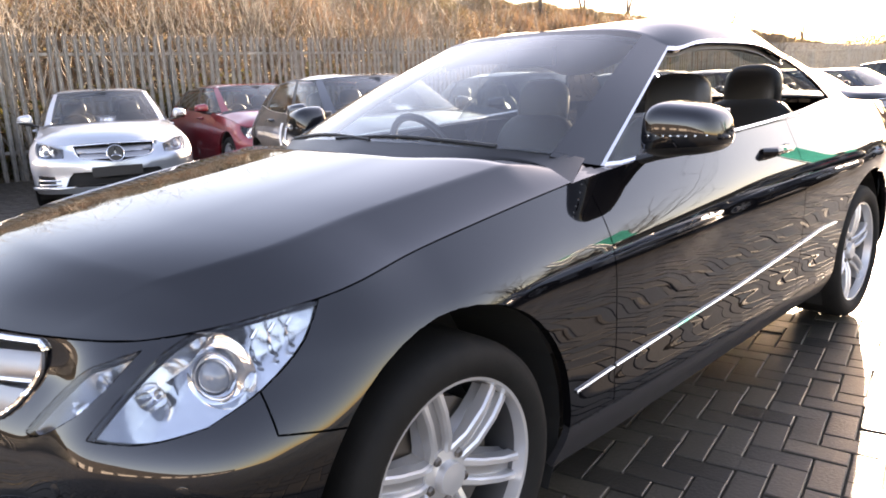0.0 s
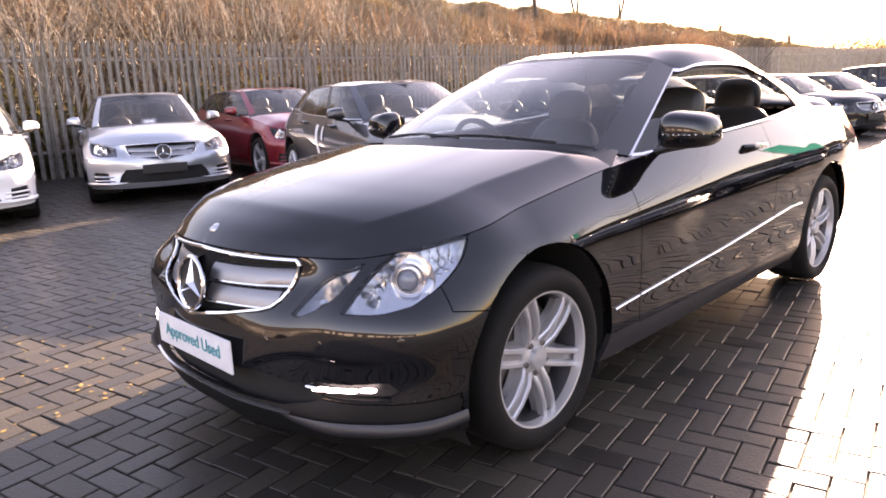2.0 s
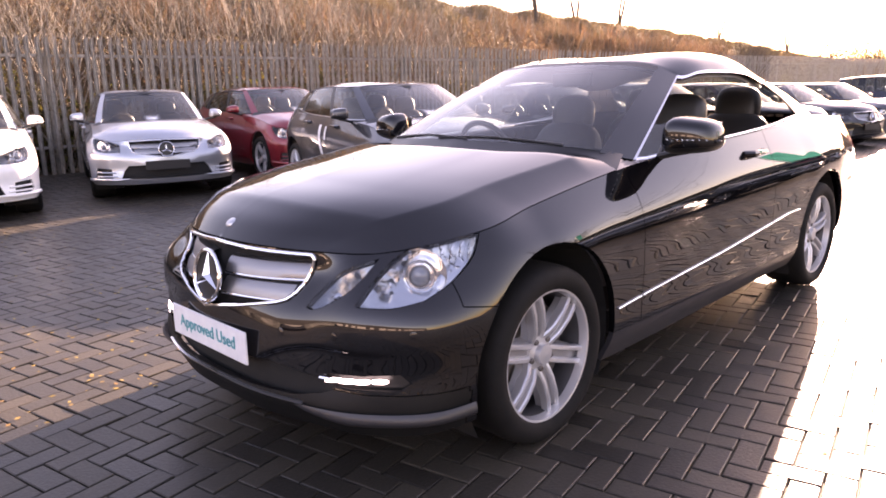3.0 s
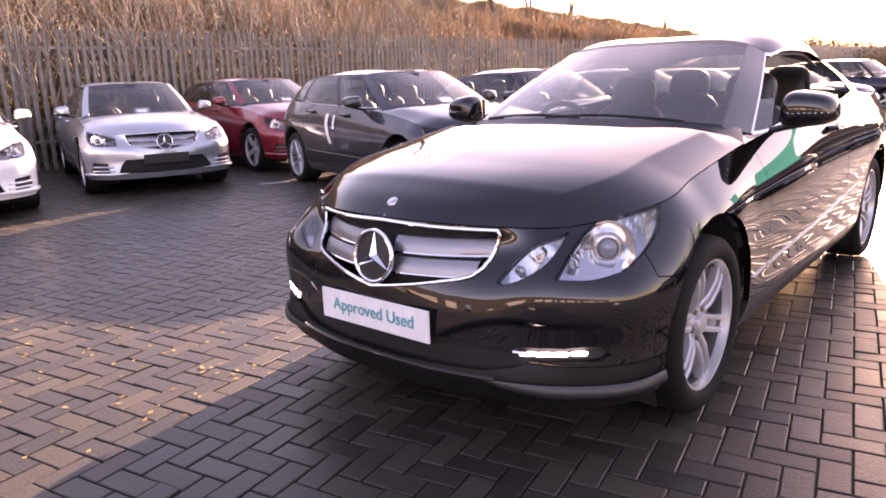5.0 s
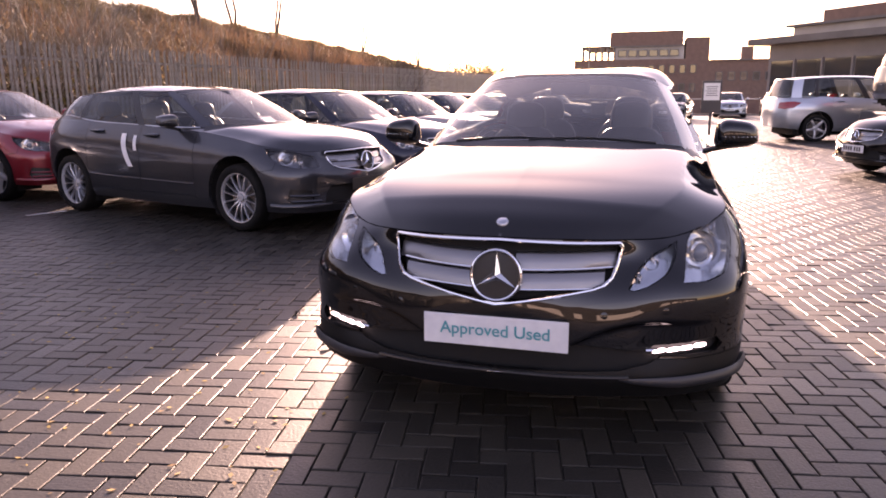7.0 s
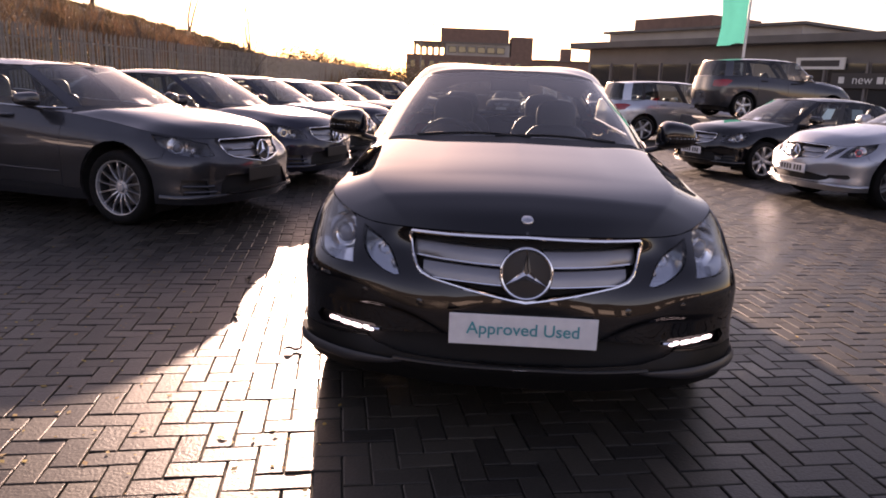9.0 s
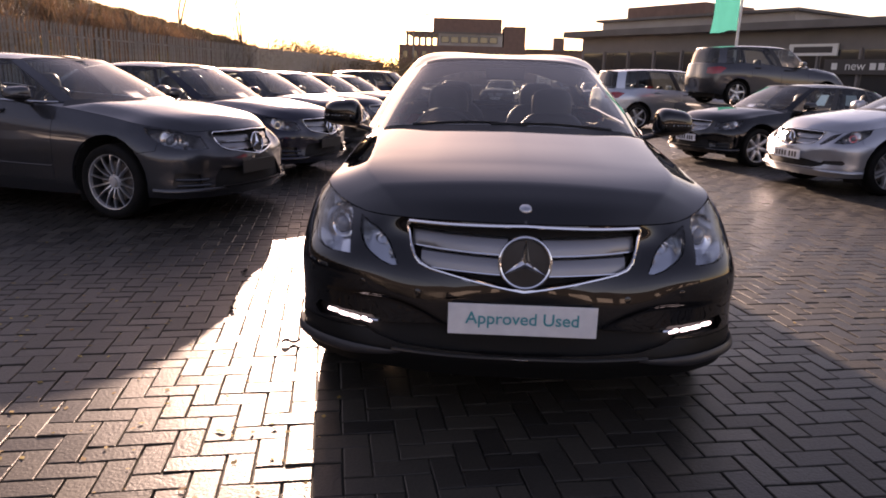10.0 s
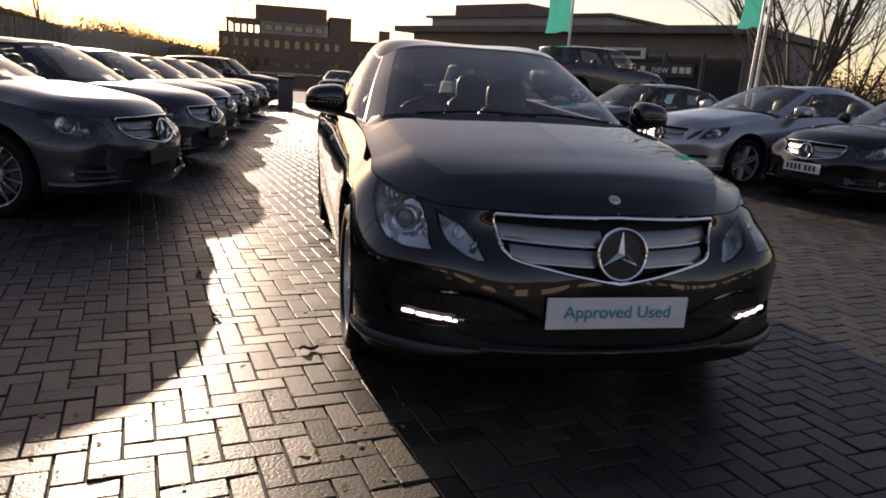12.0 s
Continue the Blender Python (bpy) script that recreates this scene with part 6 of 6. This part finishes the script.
def office_block():
    """The storeyed office with an open corner floor and a plant room on its roof."""
    b = tagged(new("office_building"), "grey and brown office block with a rooftop plant room", "building")
    b.matrix_basis = pose(0, 0, FAR_Z)
    d = 112.0
    for name, x0, x1, z0, z1, dep, mat in (("wall", -11.6, 8.1, 0, 6.2, 16, BRICKWORK), ("upper_wall", -5.4, 4.5, 6.2, 8.0, 14, PALE_CLAD), ("plant_room", -6.3, 4.3, 8.2, 10.3, 10, BRICKWORK), ("stair_tower", 4.7, 8.05, 6.2, 9.25, 9, BRICKWORK)):
        bm = bmesh.new()
        box(bm, ((x0 + x1) / 2, d + dep / 2, (z0 + z1) / 2), (x1 - x0, dep, z1 - z0))
        part(name, bm, mat, b)
    bm = bmesh.new()
    box(bm, (-3.05, d + 7, 8.1), (15.0, 14.6, 0.24))
    part("roof", bm, ROOFING, b)
    for k in range(6):
        bm = bmesh.new()
        box(bm, (-10.3 + 0.95 * k, d + 0.4, 7.1), (0.4, 0.4, 1.8))
        part("column", bm, CLAD, b)
    windows_on(b, (-10.6, d - 0.06), (1, 0), 12, 1.5, 0.8, 1.2, 4.7)
    windows_on(b, (-4.4, d - 0.06), (1, 0), 6, 1.5, 1.2, 0.9, 7.1)
    windows_on(b, (-10.6, d - 0.06), (1, 0), 12, 1.5, 0.8, 1.2, 2.0)
    link = tagged(new("low_wing"), "long low wing joined to the office block", "building")
    link.matrix_basis = pose(0, 0, FAR_Z)
    bm = bmesh.new()
    box(bm, (16.0, d + 6, 2.9), (15.8, 12, 5.8))
    part("wall", bm, BRICKWORK, link)
    bm = bmesh.new()
    box(bm, (16.0, d + 6, 5.9), (15.4, 12.6, 0.2))
    r = part("roof", bm, ROOFING, link)
    bm = bmesh.new()
    box(bm, (13.7, d + 5, 7.0), (1.75, 1.8, 2.0))
    part("chimney", bm, BRICKWORK, r)
    windows_on(link, (9.6, d - 0.06), (1, 0), 8, 1.7, 0.9, 1.2, 3.6)


def dealership():
    """The long showroom with an overhanging flat roof and a set-back upper storey."""
    b = tagged(new("showroom_building"), "long dark showroom with an overhanging flat roof", "building")
    b.matrix_basis = pose(0, 0, FAR_Z)
    a, e = Vector((8.1, 56.6, 0)), Vector((24.5, 33.8, 0))
    u = (e - a).normalized()
    ang = math.degrees(math.atan2(u.y, u.x))
    L = (e - a).length
    for name, s0, s1, front, dep, z0, z1, mat in (("wall", 0.8, L, 0, 14, 0, 4.72, CLAD), ("roof", -0.2, L + 0.4, -1.2, 16, 4.72, 5.16, ROOFING), ("upper_wall", 0.3, 16.8, 2.6, 9, 5.16, 6.08, PALE_CLAD),
                                                 ("upper_roof", -0.1, 17.2, 2.2, 9.8, 6.08, 6.26, ROOFING), ("plant_room", 1.2, 8.6, 4.4, 6, 6.26, 7.3, BRICKWORK)):
        bm = bmesh.new()
        box(bm, ((s0 + s1) / 2, front + dep / 2, (z0 + z1) / 2), (s1 - s0, dep, z1 - z0))
        o = part(name, bm, mat, b)
        o.matrix_basis = Matrix.Translation(a) @ pose(0, 0, 0, 0, 0, ang)
    for k in range(11):
        p = a + u * (2.2 + k * 2.4)
        bm = bmesh.new()
        box(bm, (0, 0, 0), (2.1, 0.08, 2.5))
        o = part("window", bm, DARK_GLASS, b)
        o.matrix_basis = pose(p.x, p.y, 2.3, 0, 0, ang) @ pose(0, -0.05, 0)
        bm = bmesh.new()
        box(bm, (1.15, -0.06, 0), (0.12, 0.16, 2.7))
        part("mullion", bm, CLAD, o)
    for s, z, w, h, mat, nm in ((19.9, 3.56, 2.9, 0.66, SIGN_WHITE, "fascia_sign"), (22.65, 2.62, 3.9, 0.82, SIGN_DARK, "banner_sign")):
        p = a + u * s
        bm = bmesh.new()
        box(bm, (0, 0, 0), (w, 0.12, h))
        o = part(nm, bm, mat, b, "white sign board with dark mark" if nm == "fascia_sign" else "dark banner with pale lettering")
        o.matrix_basis = pose(p.x, p.y, z, 0, 0, ang) @ pose(0, -0.25, 0)
        if nm == "fascia_sign":
            bm = bmesh.new()
            box(bm, (0.0, -0.066, 0), (2.3, 0.01, 0.34))
            part("sign_mark", bm, SIGN_DARK, o)
        else:
            cu = bpy.data.curves.new("banner_lettering", "FONT")
            cu.body, cu.size, cu.extrude, cu.align_x, cu.align_y = "new", 0.66, 0.005, "CENTER", "CENTER"
            cu.materials.append(SIGN_WHITE)
            tx = new("banner_lettering", cu)
            tx.parent, tx.matrix_basis = o, pose(-0.2, -0.07, 0.03, 90)
            for q in (-1.35, 0.75, 1.2, 1.6):
                bm = bmesh.new()
                box(bm, (q, -0.066, 0.02), (0.32, 0.01, 0.36))
                part("sign_mark", bm, SIGN_WHITE, o)


def flag(x, y, lean=0.0, turn=0.0, label="teal vertical banner on a white flagpole", foot=3.3, cloth=True):
    f = tagged(new("flagpole"), label, "flag", "teal banners")
    f.matrix_basis = pose(x, y, float(ground_z(x, y)), 0, lean, turn)
    bm = bmesh.new()
    tube(bm, [(0, 0, 0), (0, 0, 3.5), (0, 0, 6.6)], [0.06, 0.05, 0.04], 10)
    part("pole", bm, POLE, f, smooth=True)
    if not cloth:
        return f
    n, m = 14, 26
    P = np.empty((n, m, 3))
    for i in range(n):
        for j in range(m):
            s, t = i / (n - 1), j / (m - 1)
            P[i, j] = (-0.06 - 0.92 * s * (1 - 0.04 * math.sin(6 * t)), 0.09 * math.sin(3.4 * s + 5 * t) * s + 0.05 * math.sin(9 * s + 2 * t) * s, foot + 2.6 * t - 0.16 * s * s * (1 - t) + 0.03 * math.sin(8 * s) * (1 - t))
    bm = sheet(P, centre=False)
    part("banner", bm, TEAL, f, "teal cloth banner with pale lettering strokes")
    return f


def street_lamp(x, y, h):
    s = tagged(new("street_lamp"), "tall twin-headed lamp post", "street lamp")
    s.matrix_basis = pose(x, y, FAR_Z)
    bm = bmesh.new()
    tube(bm, [(0, 0, 0), (0, 0, h / 2), (0, 0, h)], [0.11, 0.09, 0.07], 8)
    part("pole", bm, GALV, s, smooth=True)
    for k in (-1, 1):
        bm = bmesh.new()
        tube(bm, [(0, 0, h - 0.1), (k * 0.6, 0, h + 0.1), (k * 1.5, 0, h + 0.35)], 0.05, 6)
        a = part("arm", bm, GALV, s)
        bm = soft_box((k * 1.9, 0, h + 0.45), (0.9, 0.3, 0.16), 0.05, None, 0.7)
        part("lamp_head", bm, GALV, a, smooth=True)


office_block()
dealership()
flag(9.1, 23.4, 1.0)
flag(14.6, 19.9, 2.0, 8, foot=3.65)
flag(15.3, 20.5, 1.0, cloth=False, label="bare white flagpole beside a bannered one")
street_lamp(-8.7, 104.0, 9.6)

# notice on a post, low wall and hedge at the end of the yard
def notice():
    n = tagged(new("notice_board"), "white notice on a dark board and post", "sign")
    n.matrix_basis = pose(2.35, 22.6, FAR_Z, 0, 0, -4)
    bm = bmesh.new()
    box(bm, (0, 0, 0.75), (0.08, 0.06, 1.5))
    part("post", bm, SIGN_DARK, n)
    p = part("board", soft_box((0, -0.04, 1.25), (0.62, 0.04, 1.05), 0.02), SIGN_DARK, n)
    part("notice", soft_box((0, -0.068, 1.42), (0.50, 0.01, 0.56), 0.01), SIGN_WHITE, p, "white printed notice")
    bm = bmesh.new()
    for k in range(5):
        box(bm, (0, -0.075, 1.58 - 0.07 * k), (0.36 - 0.05 * (k % 2), 0.002, 0.022))
    part("print_bars", bm, INK, p)


def bin_box(x, y):
    b = tagged(new("bin"), "dark upright litter bin at the row's end", "bin")
    b.matrix_basis = pose(x, y, float(ground_z(x, y)))
    part("body", soft_box((0, 0, 0.5), (0.5, 0.5, 1.0), 0.03, None, 0.94), SIGN_DARK, b, smooth=True)
    part("lid", soft_box((0, 0, 1.05), (0.54, 0.54, 0.1), 0.03), TRIM, b, smooth=True)


def low_wall():
    w = tagged(new("boundary_wall"), "low brown brick boundary wall", "wall", kind="structure")
    w.matrix_basis = pose(0, 0, FAR_Z)
    bm = bmesh.new()
    box(bm, (16, 47, 0.45), (52, 0.3, 0.9))
    part("wall_body", bm, BRICKWORK, w)
    bm = bmesh.new()
    box(bm, (16, 47, 0.94), (52.2, 0.4, 0.08))
    part("coping", bm, PALE_CLAD, w)


notice()
bin_box(-1.25, 21.6)
low_wall()
TREE = plant("tree", "large bare many-limbed tree behind the flags", "tree", DARK_BARK, 91, 9.0, 15, 0.56, 3, 0.11, "trees by the showroom")
TREE.matrix_basis = pose(18.6, 22.4, FAR_Z)
T2 = plant("tree", "bare spreading tree beside the showroom", "tree", DARK_BARK, 95, 7.0, 7, 0.5, 3, 0.07, "trees by the showroom")
T2.matrix_basis = pose(27.5, 30.0, FAR_Z)
for k, (px, py) in enumerate(((30, 27), (34, 31), (38, 26), (26, 36))):
    copy_thing(T2, pose(px, py, FAR_Z, 0, 0, 60 + 77 * k))
HEDGE = plant_material("dull_hedge", [(0.060, 0.046, 0.030), (0.085, 0.062, 0.040), (0.055, 0.055, 0.026), (0.10, 0.072, 0.048)], 0.12)
leaf_cloud("hedge", 60000, 24, 62, 36, 54, 4.2, 0.11, HEDGE, "untrimmed brown hedge beyond the flags", 31)
leaf_cloud("hedge", 90000, -18, -5.5, 60, 100, 3.9, 0.085, HEDGE, "tall brown unkempt hedge at the end of the bank", 33)

x, y, z = scatter_bank(3200, -16.0, -10.6, 46, 84, 51, 0.45)
blades("reeds", x, y, z - 0.03, np.random.default_rng(52).uniform(1.4, 3.0, len(x)), 0.75, 0.045, STRAW, "tall tan reeds and dead stems beyond the row", 53)

# display ramp
ramp_stand = tagged(new("display_ramp"), "dark raised display stand under the people carrier", "stand")
bm = soft_box((0, 0, 0.43), (2.0, 4.6, 0.86), 0.05, None, 0.94)
part("deck", bm, SIGN_DARK, ramp_stand)
ramp_stand.matrix_basis = pose(8.1, 17.9, float(ground_z(8.1, 17.9)), 0, 0, 103.5)

# an unseen dark wall with pale panels, added for the car paint to reflect
bm = bmesh.new()
box(bm, (4, -26, 2.6), (110, 0.4, 5.2))
REFLECTION_WALL = tagged(part("wall_south", bm, wall_material("reflection_wall_dark", (0.022, 0.021, 0.022), (0.035, 0.032, 0.032))), "unseen dark wall with pale panels, added for reflections", "wall", kind="structure")
for k in range(22):
    bm = bmesh.new()
    box(bm, (-46 + 4.6 * k, -25.76, 1.35), (1.6 + 1.3 * (k % 3), 0.08, 1.5 + 0.35 * (k % 2)))
    part("reflection_panel", bm, PALE_CLAD, REFLECTION_WALL)

# worn bay line before the red car
BAY = material("worn_line_paint", (0.62, 0.61, 0.58), 0.6)
colour_in(BAY, ramp(BAY, noise_tex(BAY, 9.0, 6.0), [(0.35, (0.20, 0.17, 0.15)), (0.6, (0.62, 0.61, 0.58))]))
for p, q in (((-6.05, 2.95), (-5.90, 3.34)), ((-5.74, 3.62), (-5.50, 4.45))):
    bm = bmesh.new()
    d = (Vector(q) - Vector(p))
    ang = math.degrees(math.atan2(d.y, d.x))
    box(bm, (0, 0, 0), (d.length, 0.075, 0.004))
    o = tagged(part("bay_line", bm, BAY), "worn white painted parking bay line", "line", kind="structure")
    o.matrix_basis = pose((p[0] + q[0]) / 2, (p[1] + q[1]) / 2, float(ground_z((p[0] + q[0]) / 2, 3)) + 0.008, 0, 0, ang)

# ---------------------------------------------------------------- the cars
def stand(x, y, heading, up=0.0, size=1.0):
    """Where a car's front axle stands, and the way its nose points (degrees from +x)."""
    g = float(ground_z(x, y))
    c, s = math.cos(radians(heading)), math.sin(radians(heading))
    g2 = float(ground_z(x - c * 2.7, y - s * 2.7))
    return pose(x, y, g + up, 0, 0, heading + 90) @ pose(0, 0, 0, math.degrees(math.atan2(g2 - g, 2.7))) @ Matrix.Scale(size, 4)


# the silver paint again, darkened for the shade the coupe stands in
SHADED_SILVER_PAINT = paint("shaded_silver_paint", (0.34, 0.355, 0.38), 0.75, 0.3)
BLUE_PAINT = paint("blue_paint", (0.03, 0.04, 0.20), 0.4, 0.32)
COUPE = Shape()
SALOON = Shape(front=0.80, base=2.76, tail=1.05, half=0.885, belt=0.915, roof=1.335, kind="saloon", wheel=0.315)
HATCH = Shape(front=0.90, base=2.70, tail=0.72, half=0.89, belt=0.95, roof=1.345, kind="hatch", wheel=0.32)
SUV = Shape(front=0.88, base=2.915, tail=1.0, half=0.963, belt=1.14, roof=1.79, sill=0.30, kind="suv", wheel=0.38)
MPV = Shape(front=0.88, base=2.70, tail=0.80, half=0.893, belt=1.03, roof=1.56, sill=0.22, kind="suv", wheel=0.32)

build_car("glossy black two-door coupe with a teal-lettered show plate", COUPE, BLACK_PAINT, pose(0, 0, 0), "twin", PLATE, "Approved Used", fine=True)
build_car("silver saloon with a blank black number plate", SALOON, SILVER_PAINT, stand(-7.30, 2.24, -17.5, size=1.02), "twin", TRIM, doors=4, group="parked cars by the fence")
build_car("white saloon parked beside the silver one", SALOON, WHITE_PAINT, stand(-7.17, -0.23, -15, size=1.02), "twin", PLATE, doors=4, group="parked cars by the fence")
build_car("red hatchback parked against the fence", HATCH, RED_PAINT, stand(-7.36, 4.77, -9, size=1.025), "five", TRIM, doors=4, group="parked cars by the fence")
build_car("grey hatchback with white strips on its door", HATCH, GREY_PAINT, stand(-2.98, 3.49, -16), "multi", TRIM, doors=4, sticker=True, group="parked cars by the fence")
for k, (x, y, mat, kind, lab) in enumerate(((-2.72, 6.08, DARK_PAINT, SALOON, "dark blue saloon with sun glinting on its roof"), (-2.8, 9.3, GREY_PAINT, SALOON, "grey saloon in the row by the fence"),
                                            (-2.75, 12.1, DARK_PAINT, SALOON, "dark blue saloon in the row by the fence"), (-2.65, 14.9, BLACK_PAINT, SALOON, "black saloon in the row by the fence"), (-2.5, 17.8, GREY_PAINT, SALOON, "grey saloon near the end of the row"))):
    build_car(lab, kind, mat, stand(x, y, -16), "five", TRIM, doors=4, group="parked cars by the fence")
build_car("silver coupe facing the yard", COUPE, SHADED_SILVER_PAINT, stand(4.77, 6.47, 192), "twin", PLATE, group="parked cars across the yard")
build_car("black saloon with price sheets in its windows", SALOON, BLACK_PAINT, stand(4.25, 9.5, 200), "seven", PLATE, doors=4, papers=True, group="parked cars across the yard")
build_car("black saloon with a bright chrome grille", SALOON, BLACK_PAINT, stand(5.6, 4.5, 190), "five", PLATE, doors=4, group="parked cars across the yard")
build_car("silver off-road car seen from behind", SUV, SILVER_PAINT, stand(7.5, 20.6, 14), "five", PLATE, doors=4, group="parked cars across the yard")
build_car("dark grey people carrier seen from behind", MPV, GREY_PAINT, stand(9.4, 18.2, 13.5, 0.86), "five", PLATE, doors=4, group="parked cars across the yard")
build_car("dark people carrier at the row's end", MPV, DARK_PAINT, stand(-2.2, 24.5, -12), "five", TRIM, doors=4, group="parked cars by the fence")
for k, (x, y, h, mat, lab) in enumerate(((1.2, 35.0, 180, BLACK_PAINT, "dark saloon far across the yard"), (4.6, 40.0, 185, SILVER_PAINT, "silver saloon far across the yard"), (7.2, 40.5, 185, DARK_PAINT, "dark blue saloon far across the yard"), (9.8, 41.0, 185, WHITE_PAINT, "white saloon far across the yard"))):
    build_car(lab, SALOON, mat, stand(x, y, h + 80), "five", PLATE, doors=4, group="far parked cars")
build_car("blue hatchback behind the silver coupe", HATCH, BLUE_PAINT, stand(11.2, 9.2, 190), "five", PLATE, doors=4, group="parked cars across the yard")

lay_paving()
